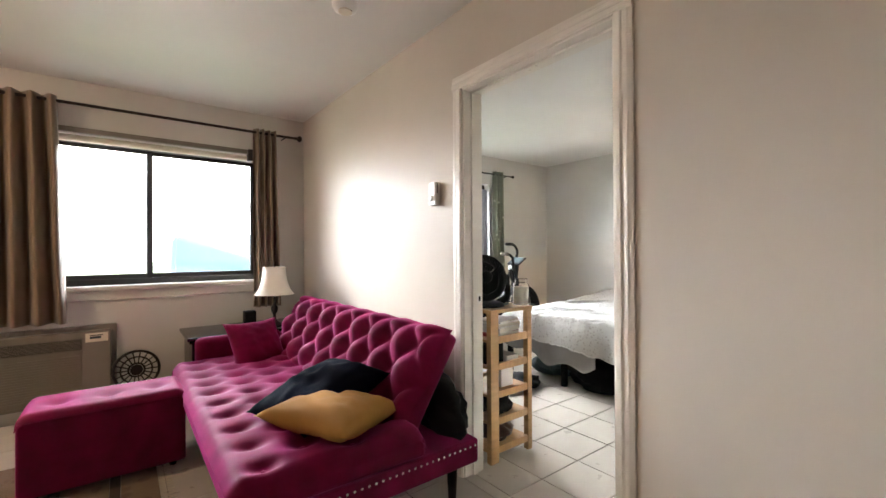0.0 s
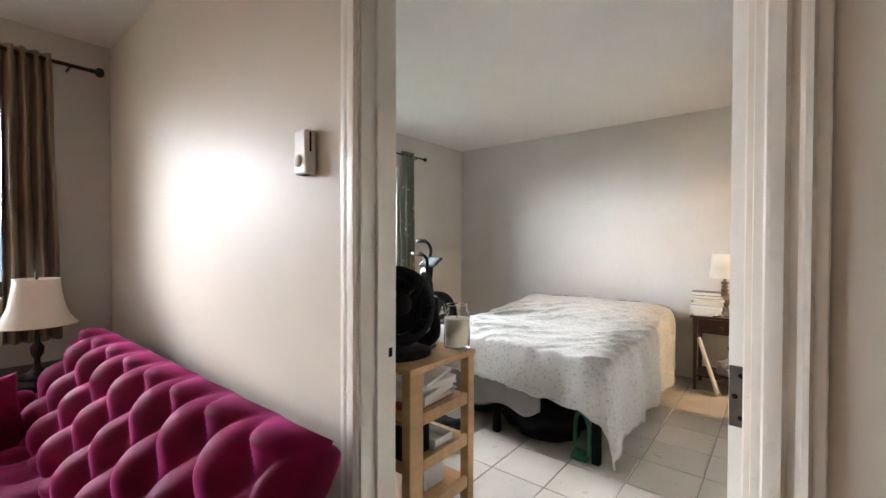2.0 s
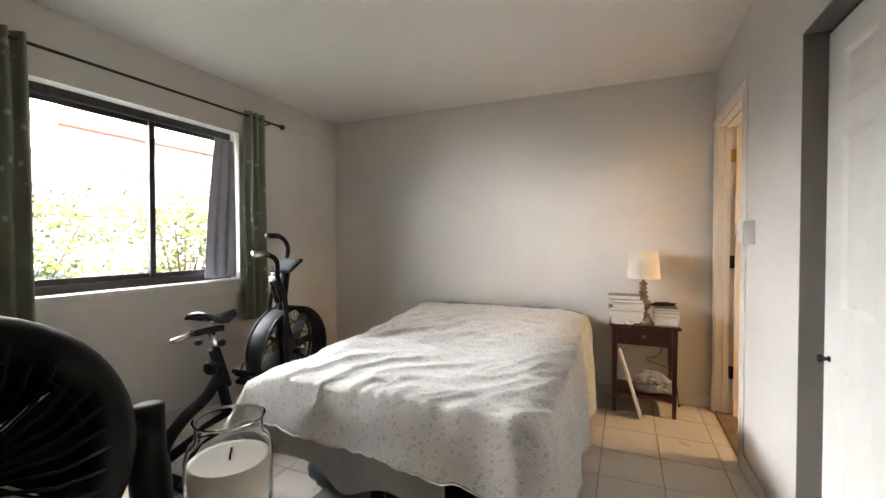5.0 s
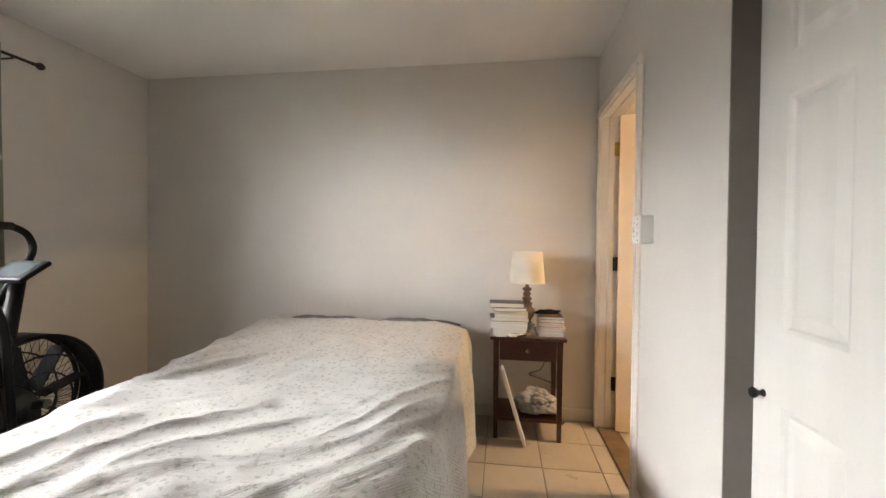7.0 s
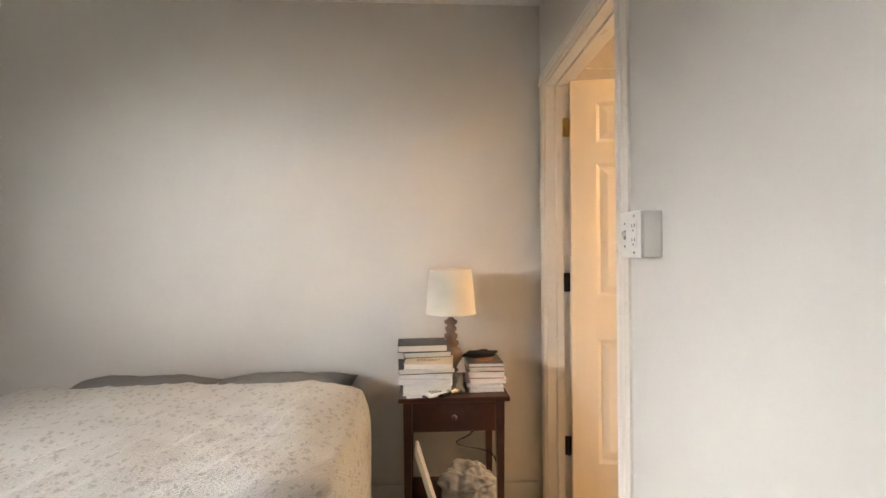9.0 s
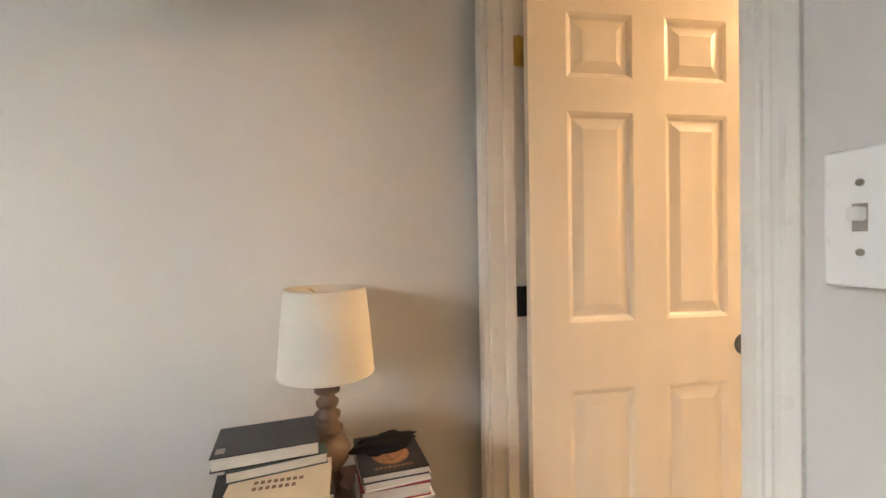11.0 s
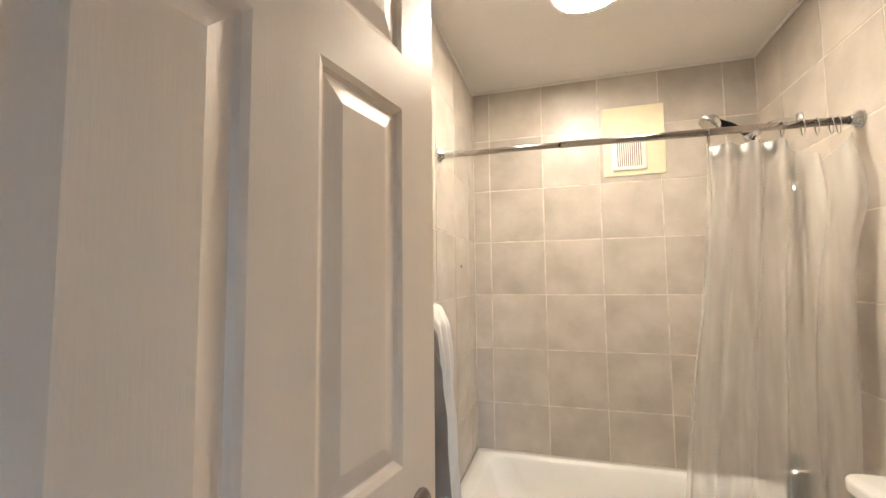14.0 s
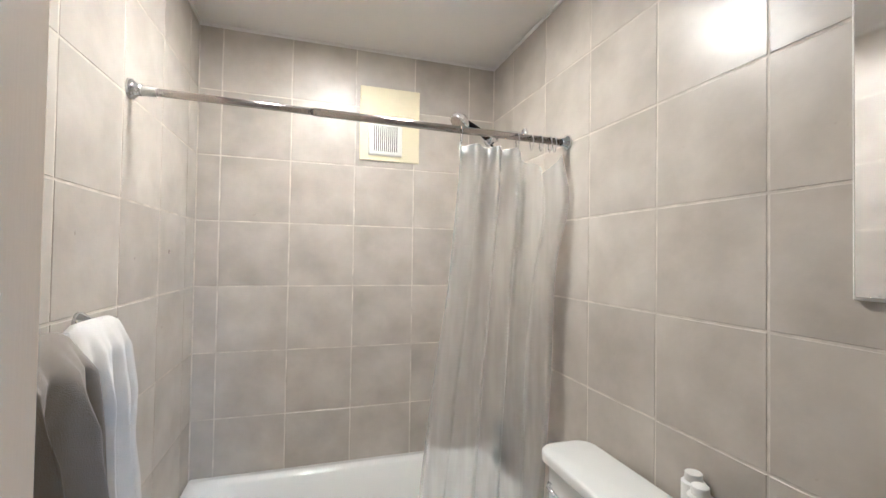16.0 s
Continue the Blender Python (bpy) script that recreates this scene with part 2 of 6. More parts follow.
TOWELGREY = material("taupe_terry", (0.30, 0.27, 0.235), 0.95, vary=0.12, scale=8, fine=520, bump=0.35, spec=0.1, sheen=0.2)
BAGPLASTIC = material("pale_plastic_bag", (0.42, 0.43, 0.45), 0.35, vary=0.25, scale=24, fine=45, bump=1.0)
GREENPLASTIC = material("green_plastic", (0.03, 0.16, 0.08), 0.4, vary=0.15, bump=0.05)
RUG = patterned("beige_rug_pile", (0.16, 0.105, 0.065), (0.06, 0.03, 0.018), 9, 0.3, bump=0.6, weave=180)
RUGBAND = patterned("brown_rug_band", (0.045, 0.024, 0.016), (0.26, 0.19, 0.13), 14, 0.3, bump=0.6, weave=180)
PALEYELLOW = material("pale_yellow_paint", (0.78, 0.72, 0.50), 0.5, vary=0.04, bump=0.04)
LAWN = material("lawn", (0.07, 0.11, 0.03), 0.9, vary=0.25, scale=2, fine=40, bump=0.4)
CONCRETE = material("pale_concrete", (0.50, 0.48, 0.45), 0.9, vary=0.15, scale=2, fine=80, bump=0.4)
LEAF = material("leaf", (0.09, 0.14, 0.025), 0.5, vary=0.3, scale=3, fine=30, bump=0.0, random_tint=0.2, color2=(0.16, 0.17, 0.03))
STUCCO = material("pale_stucco", (0.80, 0.78, 0.76), 0.9, vary=0.06, scale=2, bump=0.3)
ROOFRED = material("faded_red_trim", (0.38, 0.17, 0.13), 0.8, vary=0.1, scale=3, bump=0.2)
VANPAINT = material("pale_blue_car_paint", (0.055, 0.10, 0.15), 0.3, vary=0.03, bump=0.0, coat=0.6)
PALEGLASS = material("pale_blind_window", (0.45, 0.47, 0.50), 0.3, vary=0.05, bump=0.0)
DARKGLASS = material("dark_glass", (0.03, 0.035, 0.04), 0.08, vary=0.05, bump=0.0)
RUBBER = material("black_rubber", (0.02, 0.02, 0.02), 0.8, vary=0.2, bump=0.1)
LIT = glowing("lit_dome", (1.0, 0.67, 0.36), 106.0)
HAZE = glowing("bright_hazy_sky", (0.93, 0.97, 1.0), 1.8)
# glow of the added living room fill lamp
LIVFILL = glowing("living_fill_glow", (1.0, 0.74, 0.50), 15.0)
DARKNICKEL = material("dark_satin_nickel", (0.16, 0.145, 0.13), 0.35, metal=0.8, vary=0.08, bump=0.03)
RODMETAL = material("brushed_rod_chrome", (0.42, 0.39, 0.36), 0.2, metal=1.0, vary=0.05, bump=0.01)
SCREEN = material("dim_screen", (0.06, 0.08, 0.085), 0.6, vary=0.1, bump=0.0, spec=0.1)


# ---- builders ----
def part(name, bm, mat, parent=None, label="", smooth=False, at=None):
    """Link a bmesh as one mesh object, under a thing or under a part."""
    me = bpy.data.meshes.new(name)
    bmesh.ops.recalc_face_normals(bm, faces=bm.faces)
    bm.to_mesh(me)
    bm.free()
    me.materials.append(mat)
    if smooth:
        for p in me.polygons:
            p.use_smooth = True
    ob = new(name, me)
    if at is not None:
        ob.matrix_basis = at
    if parent is not None:
        ob.parent = parent
    if label:
        tagged(ob, label)
    return ob


def thing(name, label, category, at=None, group="", kind=""):
    ob = new(name)
    ob.empty_display_size = 0.1
    if at is not None:
        ob.matrix_basis = at
    return tagged(ob, label, category, group, kind)


def box(x0, x1, y0, y1, z0, z1, bevel=0.0, seg=2, bm=None):
    own = bm is None
    b = bmesh.new()
    bmesh.ops.create_cube(b, size=1)
    for v in b.verts:
        v.co = (x0 + (v.co.x + 0.5) * (x1 - x0), y0 + (v.co.y + 0.5) * (y1 - y0), z0 + (v.co.z + 0.5) * (z1 - z0))
    if bevel:
        bmesh.ops.bevel(b, geom=b.edges[:], offset=bevel, segments=seg, affect="EDGES", profile=0.5)
    if own:
        return b
    join(bm, b)
    return bm


def join(bm, other, m=None):
    """Add another bmesh into bm."""
    if m is not None:
        other.transform(m)
    me = bpy.data.meshes.new("join")
    other.to_mesh(me)
    other.free()
    bm.from_mesh(me)
    bpy.data.meshes.remove(me)
    return bm


def tube(points, radius, sides=10, caps=True, closed=False):
    """A round bar along points; radius one number or one a point."""
    bm = bmesh.new()
    pts = [Vector(p) for p in points]
    rings = []
    up = Vector((0, 0, 1))
    last = None
    for i, p in enumerate(pts):
        a, b = pts[max(i - 1, 0)], pts[min(i + 1, len(pts) - 1)]
        if closed:
            a, b = pts[i - 1], pts[(i + 1) % len(pts)]
        t = (b - a).normalized()
        if last is None:
            side = t.cross(up if abs(t.z) < 0.95 else Vector((1, 0, 0))).normalized()
        else:
            side = (last - t * last.dot(t)).normalized()
        last = side
        other = t.cross(side)
        r = radius[i] if isinstance(radius, (list, tuple)) else radius
        rings.append([bm.verts.new(p + r * (math.cos(2 * math.pi * k / sides) * side + math.sin(2 * math.pi * k / sides) * other))
                      for k in range(sides)])
    pairs = list(zip(rings, rings[1:])) + ([(rings[-1], rings[0])] if closed else [])
    for r0, r1 in pairs:
        for k in range(sides):
            bm.faces.new((r0[k], r0[(k + 1) % sides], r1[(k + 1) % sides], r1[k]))
    if caps and not closed:
        bm.faces.new(rings[0][::-1])
        bm.faces.new(rings[-1])
    return bm


def curve(points, n=6):
    """Points of a smooth line through the given ones."""
    p = [Vector(q) for q in points]
    p = [2 * p[0] - p[1], *p, 2 * p[-1] - p[-2]]
    out = []
    for i in range(1, len(p) - 2):
        for k in range(n):
            t = k / n
            out.append(0.5 * (2 * p[i] + (p[i + 1] - p[i - 1]) * t + (2 * p[i - 1] - 5 * p[i] + 4 * p[i + 1] - p[i + 2]) * t * t
                              + (3 * p[i] - p[i - 1] - 3 * p[i + 1] + p[i + 2]) * t ** 3))
    return out + [p[-2]]


def round_box(x0, x1, y0, y1, z0, z1, r, edge):
    """A box with large round upright corners and softened rims."""
    b = box(x0, x1, y0, y1, z0, z1)
    up = [e for e in b.edges if abs(e.verts[0].co.z - e.verts[1].co.z) > 1e-6]
    bmesh.ops.bevel(b, geom=up, offset=r, segments=6, affect="EDGES", profile=0.5)
    rim = [e for e in b.edges if abs(e.verts[0].co.z - e.verts[1].co.z) < 1e-6]
    bmesh.ops.bevel(b, geom=rim, offset=edge, segments=3, affect="EDGES", profile=0.5)
    return b


def lathe(profile, sides=28):
    """A turned shape: (radius, height) pairs round the z axis."""
    bm = bmesh.new()
    rings = []
    for r, z in profile:
        if r < 1e-5:
            rings.append([bm.verts.new((0, 0, z))])
        else:
            rings.append([bm.verts.new((r * math.cos(2 * math.pi * k / sides), r * math.sin(2 * math.pi * k / sides), z)) for k in range(sides)])
    for a, b in zip(rings, rings[1:]):
        for k in range(sides):
            q = (k + 1) % sides
            if len(a) == 1 and len(b) > 1:
                bm.faces.new((a[0], b[q], b[k]))
            elif len(b) == 1 and len(a) > 1:
                bm.faces.new((a[k], a[q], b[0]))
            elif len(a) > 1:
                bm.faces.new((a[k], a[q], b[q], b[k]))
    return bm


def surface(fn, nu, nv, thick=0.0):
    """A sheet fn(u, v) over the unit square, with thickness along its normals."""
    bm = bmesh.new()
    g = [[bm.verts.new(fn(i / nu, j / nv)) for j in range(nv + 1)] for i in range(nu + 1)]
    for i in range(nu):
        for j in range(nv):
            bm.faces.new((g[i][j], g[i + 1][j], g[i + 1][j + 1], g[i][j + 1]))
    if thick:
        bm.normal_update()
        bmesh.ops.solidify(bm, geom=bm.faces[:], thickness=thick)
    return bm


def axis(m, direction):
    """Turn a shape made along z so that it points along direction."""
    return Matrix.Translation(m) @ Vector(direction).to_track_quat("Z", "Y").to_matrix().to_4x4()


def structure(name, bm, mat, label, parent=None):
    ob = part(name, bm, mat, parent)
    return tagged(ob, label, "", "", "structure")


def wall_boxes(along, a0, a1, b0, b1, holes, z1=CEIL):
    """A wall from a0 to a1 along x or y, between b0 and b1 across, with holes (a0, a1, z0, z1) cut through."""
    bm = bmesh.new()

    def put(p0, p1, z0, z2):
        if p1 - p0 > 1e-4 and z2 - z0 > 1e-4:
            if along == "x":
                box(p0, p1, b0, b1, z0, z2, bm=bm)
            else:
                box(b0, b1, p0, p1, z0, z2, bm=bm)
    at = a0
    for h0, h1, z0, z2 in sorted(holes):
        put(at, h0, 0, z1)
        put(h0, h1, 0, z0)
        put(h0, h1, z2, z1)
        at = h1
    put(at, a1, 0, z1)
    return bm


# ---- structure ----
LIV_X0, LIV_Y0 = -2.3, -1.7
OUT = NORTH + 0.22
structure("wall_north", wall_boxes("x", LIV_X0 - 0.12, EAST + 0.15, NORTH, OUT,
                                   [(LW[0], LW[1], LW[2], LW[3]), (BW[0], BW[1], BW[2], BW[3])]),
          BWALL, "off-white painted outer wall with two sliding windows")
structure("wall_living_east", wall_boxes("y", LIV_Y0, NORTH, LIV_X, (LIV_X + BED_X) / 2, [(DOOR_Y0 - 0.02, DOOR_Y1 + 0.02, 0, DOOR_H + 0.02)]),
          WALL, "beige semi-gloss painted wall with a doorway")
structure("wall_bedroom_west", wall_boxes("y", SOUTH - 0.12, NORTH, (LIV_X + BED_X) / 2, BED_X, [(DOOR_Y0 - 0.02, DOOR_Y1 + 0.02, 0, DOOR_H + 0.02)]),
          BWALL, "off-white painted wall around the bedroom doorway")
structure("wall_living_west", wall_boxes("y", LIV_Y0, NORTH, LIV_X0 - 0.12, LIV_X0, []), WALL, "plain beige painted wall")
structure("wall_living_south", wall_boxes("x", LIV_X0 - 0.12, BED_X, LIV_Y0 - 0.12, LIV_Y0, []), WALL, "plain beige painted wall")
structure("wall_east", wall_boxes("y", BATH_BACK - 0.15, NORTH, EAST, EAST + 0.15, []), BWALL, "off-white painted wall at the bed's head")
structure("wall_bedroom_south", wall_boxes("x", BED_X, EAST, BATH_Y, SOUTH,
                                           [(CLOSET_X0, CLOSET_X1, 0, CLOSET_H), (BDOOR_X0 - 0.02, BDOOR_X1 + 0.02, 0, DOOR_H + 0.02)]),
          BWALL, "off-white painted wall with a closet and a bathroom doorway")
structure("wall_closet_back", wall_boxes("x", CLOSET_X0 - 0.25, BATH_R - 0.14, -0.22, -0.12, []), BWALL, "plain painted back of the closet")
structure("wall_closet_side", wall_boxes("y", -0.12, BATH_Y, CLOSET_X0 - 0.25, CLOSET_X0 - 0.15, []), BWALL, "plain painted side of the closet")
structure("wall_bath_west", wall_boxes("y", BATH_BACK - 0.15, BATH_Y, BATH_R - 0.14, BATH_R - 0.003, []), WGROUT, "bathroom wall behind stone-look tiles")
structure("wall_bath_south", wall_boxes("x", BATH_R - 0.14, EAST, BATH_BACK - 0.15, BATH_BACK - 0.003, []), WGROUT, "bathroom wall behind stone-look tiles")
structure("wall_bath_east", box(BATH_L + 0.003, EAST - 0.001, BATH_BACK - 0.003, BATH_Y - 0.001, 0, CEIL), WGROUT, "tile backing on the bathroom wall")

structure("ceiling", box(LIV_X0 - 0.12, EAST + 0.15, LIV_Y0 - 0.12, OUT, CEIL, CEIL + 0.15), CEILING, "white painted ceiling")
bathceil = structure("ceiling_bath", box(BATH_R - 0.01, BATH_L + 0.008, BATH_BACK - 0.01, BATH_Y, CEIL - 0.012, CEIL - 0.001), CEILING, "white painted bathroom ceiling")

floor_slab = structure("floor", box(LIV_X0 - 0.12, EAST + 0.15, BATH_BACK - 0.15, OUT, -0.2, -0.006), GROUT, "pale square ceramic floor tiles with dark grout")


def bath_cornice():
    """A thin painted bead where tiles meet the bathroom ceiling."""
    for a, b in (((BATH_R, BATH_BACK), (BATH_L, BATH_BACK)), ((BATH_L, BATH_BACK), (BATH_L, BATH_Y)), ((BATH_R, BATH_BACK), (BATH_R, BATH_Y))):
        structure("trim", tube([(a[0], a[1], CEIL - 0.016), (b[0], b[1], CEIL - 0.016)], 0.009, 6), CEILING, "caulked white bead under the ceiling")


bath_cornice()


def casing(name, along, a0, a1, z1, face, out, width=0.062, thick=0.017, clip=None):
    """Moulded door trim round an opening from a0 to a1, on the wall face, standing out by thick towards out."""
    trim = tagged(thing(name, "cream gloss painted moulded door trim", ""), "", "", "", "structure")

    def strip(p0, p1, z0, z2, flip):
        prof = ((0.0, 0.0), (0.0, 0.62), (0.05, 0.66), (0.09, 0.96), (0.16, 1.0), (0.36, 0.99), (0.42, 0.86), (0.45, 0.70), (0.56, 0.68), (0.64, 0.80),
                (0.74, 0.82), (0.80, 0.66), (0.97, 0.50), (1.0, 0.42), (1.0, 0.0))
        bm = bmesh.new()
        ends = []
        for far in (0, 1):
            ring = []
            for f, t in prof:
                c = face + out * thick * t
                if flip == "top":
                    a, z = (p1 if far else p0), z0 + f * (z2 - z0)
                else:
                    a, z = (p1 - f * (p1 - p0) if flip else p0 + f * (p1 - p0)), (z2 if far else z0)
                ring.append(bm.verts.new((c, a, z) if along == "y" else (a, c, z)))
            ends.append(ring)
        for k in range(len(prof)):
            q = (k + 1) % len(prof)
            bm.faces.new((ends[0][k], ends[0][q], ends[1][q], ends[1][k]))
        bm.faces.new(ends[0])
        bm.faces.new(ends[1][::-1])
        return bm
    r = 0.008
    lo, hi = a0 - r - width, a1 + r + width
    if clip is not None:
        hi = min(hi, clip)
    part("side_trim", strip(lo, a0 - r, 0, z1 + r, True), TRIM, trim)
    part("side_trim", strip(a1 + r, hi, 0, z1 + r, False), TRIM, trim)
    part("head_trim", strip(lo, hi, z1 + r + 0.001, z1 + r + width, "top"), TRIM, trim)
    return trim


casing("trim_living_door", "y", DOOR_Y0, DOOR_Y1, DOOR_H, LIV_X, -1, width=0.072)
casing("trim_bedroom_door", "y", DOOR_Y0, DOOR_Y1, DOOR_H, BED_X, 1)
casing("trim_bath_door", "x", BDOOR_X0, BDOOR_X1, DOOR_H, SOUTH, 1, clip=EAST - 0.002)


def jambs(name, along, a0, a1, b0, b1, z1, stop_at):
    """Door lining of an opening, with its stop bead."""
    lining = tagged(thing(name, "cream painted door lining with a stop bead", ""), "", "", "", "structure")
    for nm, p0, p1, z0, z2 in (("side_jamb", a0 - 0.018, a0, 0, z1), ("side_jamb", a1, a1 + 0.018, 0, z1), ("head_jamb", a0 - 0.018, a1 + 0.018, z1, z1 + 0.018)):
        q = (p0, p1, b0 - 0.001, b1 + 0.001) if along == "x" else (b0 - 0.001, b1 + 0.001, p0, p1)
        part(nm, box(*q, z0, z2, 0.001, 1), TRIM, lining)
    for nm, p0, p1, z0, z2 in (("stop_bead", a0 + 0.0005, a0 + 0.012, 0, z1), ("stop_bead", a1 - 0.012, a1 - 0.0005, 0, z1), ("stop_bead", a0 + 0.012, a1 - 0.012, z1 - 0.012, z1 - 0.0005)):
        q = (p0, p1, stop_at, stop_at + 0.034) if along == "x" else (stop_at, stop_at + 0.034, p0, p1)
        part(nm, box(*q, z0, z2, 0.002, 1), TRIM, lining)
    return lining


living_lining = jambs("door_lining_bedroom", "y", DOOR_Y0, DOOR_Y1, LIV_X, BED_X, DOOR_H, LIV_X + 0.048)
bath_lining = jambs("door_lining_bath", "x", BDOOR_X0, BDOOR_X1, BATH_Y, SOUTH, DOOR_H, BATH_Y + 0.042)


def strike_plate(parent, m):
    plate = part("strike_plate", box(-0.016, 0.016, -0.001, 0.001, -0.03, 0.03, 0.0005, 1), PLASTIC, parent, "white painted strike plate", at=m)
    part("latch_hole", box(-0.007, 0.007, -0.0018, 0.0018, -0.013, 0.013), BLACKMAT, plate)


strike_plate(living_lining, pose(LIV_X + 0.105, DOOR_Y1 - 0.0012, 0.93))


def hinge(parent, m, mat, label):
    """A butt hinge, opened flat: two round-cornered leaves with screws and a knuckle."""
    h = part("hinge", box(-0.037, -0.003, 0, 0.0025, -0.045, 0.045, 0.001, 1), mat, parent, label, at=m)
    part("knuckle", tube([(0, 0.003, -0.045), (0, 0.003, 0.045)], 0.0062, 10), mat, h)
    part("leaf", box(0.003, 0.034, 0, 0.0025, -0.045, 0.045, 0.001, 1), mat, h)
    for sx in (-0.02, 0.02):
        for sz in (-0.03, 0.0, 0.03):
            part("screw", lathe([(0, 0.0022), (0.004, 0.002), (0.004, 0)], 8), DARKMETAL, h, at=axis((sx, 0.0024, sz), (0, 1, 0)))
    return h


def door_leaf(name, label, width, height, m, thick=0.035, paint=DOORPAINT, rows=((0.245, 0.225), (0.63, 0.62), (0.51, 0.58))):
    """A six-panel moulded door: stiles and rails round raised fields. Local x runs along its width from the hinge, y is its thickness, z up."""
    door = thing(name, label, "door", m)
    tagged(door, "", "", "", "structure")
    stile, mull = 0.116, 0.105
    pw = (width - 2 * stile - mull) / 2
    # three rows of panels (bottom, middle, top) with z from the foot of the door
    zs = ((0.235, 0.815), (1.015, 1.635), (1.735, 1.925))
    k = height / 2.03
    zs = [(a * k, b * k) for a, b in zs]
    body = bmesh.new()
    t = thick / 2
    cols = ((stile, stile + pw), (stile + pw + mull, width - stile))
    xs = (0, stile, stile + pw, stile + pw + mull, width - stile, width)
    for i in (0, 2, 4):
        box(xs[i], xs[i + 1], -t, t, 0.0, height, bm=body)
    edges = [0, *[z for p in zs for z in p], height]
    for i in (0, 2, 4, 6):
        for c0, c1 in cols:
            box(c0, c1, -t, t, edges[i], edges[i + 1], bm=body)
    part("door_body", body, paint, door)
    for c0, c1 in cols:
        for z0, z1 in zs:
            bm = bmesh.new()
            for s in (-1, 1):
                loops = []
                for inset, depth in ((0.0, t), (0.010, t - 0.004), (0.016, t - 0.0095), (0.020, t - 0.0095), (0.050, t - 0.002)):
                    loops.append([bm.verts.new((x, s * depth, z)) for x, z in ((c0 + inset, z0 + inset), (c1 - inset, z0 + inset), (c1 - inset, z1 - inset), (c0 + inset, z1 - inset))])
                for a, b in zip(loops, loops[1:]):
                    for q in range(4):
                        bm.faces.new((a[q], a[(q + 1) % 4], b[(q + 1) % 4], b[q]))
                bm.faces.new(loops[-1])
            part("panel", bm, paint, door)
    return door


def door_knob(parent, x, z, side, mat, t=0.0175):
    knob = part("door_knob", lathe([(0, 0.0), (0.033, 0.0), (0.033, 0.004), (0.028, 0.010), (0.013, 0.013), (0.0115, 0.030), (0.018, 0.036), (0.0245, 0.040),
                                    (0.027, 0.048), (0.0255, 0.064), (0.023, 0.070), (0.012, 0.0725), (0, 0.073)], 28), mat, parent, "satin nickel door knob",
                smooth=True, at=axis((x, side * t, z), (0, side, 0)))
    part("lock_button", lathe([(0, 0.079), (0.004, 0.078), (0.005, 0.072), (0.0, 0.072)], 12), mat, knob)
    return knob


# bedroom door: hinged at the near jamb, standing open along the closet wall
bed_door = door_leaf("door_1", "white painted six-panel door standing open along the closet wall", 0.765, 2.02,
                     pose(BED_X + 0.012, DOOR_Y0 + 0.019, 0.012, 0, 0, -2.0))
door_knob(bed_door, 0.700, 0.90, 1, NICKEL)
door_knob(bed_door, 0.700, 0.90, -1, NICKEL)
for hz in (0.30, 0.985, 1.80):
    hg = part("hinge", box(-0.0185, 0.0165, 0.0, 0.0026, -0.052, 0.052, 0.0012, 1), DARKNICKEL, bed_door, "dark satin nickel hinge leaf", at=pose(0, 0, hz - 0.012, 0, 0, 90))
    part("knuckle", tube([(-0.022, 0.004, -0.052), (-0.022, 0.004, 0.052)], 0.0065, 10), DARKNICKEL, hg)
    for sx, sz in ((0.0, 0.036), (0.008, 0.0), (0.0, -0.036)):
        part("screw", lathe([(0, 0.0008), (0.0042, 0.0006), (0.0045, 0)], 8), BLACKMAT, hg, at=axis((sx, 0.0026, sz), (0, 1, 0)))

# bathroom door: opens into the bathroom, almost along its side wall; lamp warmth painted in
ang = math.degrees(math.atan2(-0.986, -0.167))
bath_door = door_leaf("door_2", "six-panel bathroom door standing open inwards, warm lamp light in its paint colour", 0.752, 2.02,
                      pose(4.9885, 0.532, 0.012, 0, 0, ang), paint=DOORLAMPLIT)
door_knob(bath_door, 0.690, 0.92, -1, DARKNICKEL)
door_knob(bath_door, 0.690, 0.92, 1, DARKNICKEL)
for hz, hm, hl in ((0.30, DARKMETAL, "dark bronze butt hinge"), (1.083, DARKMETAL, "dark bronze butt hinge"), (1.828, BRASS, "worn brass butt hinge")):
    hinge(bath_lining, pose(BDOOR_X1 - 0.0005, BATH_Y + 0.022, hz, 0, 0, 90), hm, hl)


def bifold(name, x0, x1):
    """One leaf of the white closet door, two columns of moulded panels."""
    d = door_leaf(name, "white six-panel closet door with a small black knob", x1 - x0, CLOSET_H - 0.03, pose(x0, 0.545, 0.012))
    return d


closet_a = bifold("door_3", CLOSET_X1 - 0.755, CLOSET_X1 - 0.003)
closet_b = bifold("door_4", CLOSET_X0 + 0.003, CLOSET_X1 - 0.759)
part("knob", lathe([(0, 0), (0.011, 0), (0.009, 0.004), (0.006, 0.012), (0.012, 0.018), (0.0155, 0.026), (0.011, 0.033), (0, 0.034)], 18), BLACKGLOSS, closet_a,
     "small black round knob", smooth=True, at=axis((0.752 - 0.045, 0.0175, 0.80), (0, 1, 0)))
structure("trim_closet", box(CLOSET_X0, CLOSET_X1, 0.53, 0.56, CLOSET_H - 0.018, CLOSET_H - 0.005), ALU, "dark metal closet door track")
# painted corner post and head of the closet opening, shade put into their dark colour
structure("trim_closet_jamb", box(CLOSET_X1 - 0.002, CLOSET_X1 + 0.004, BATH_Y - 0.002, SOUTH + 0.002, 0, CLOSET_H, 0.001, 1), JAMBSHADE, "closet jamb with its shade painted in as dark taupe")
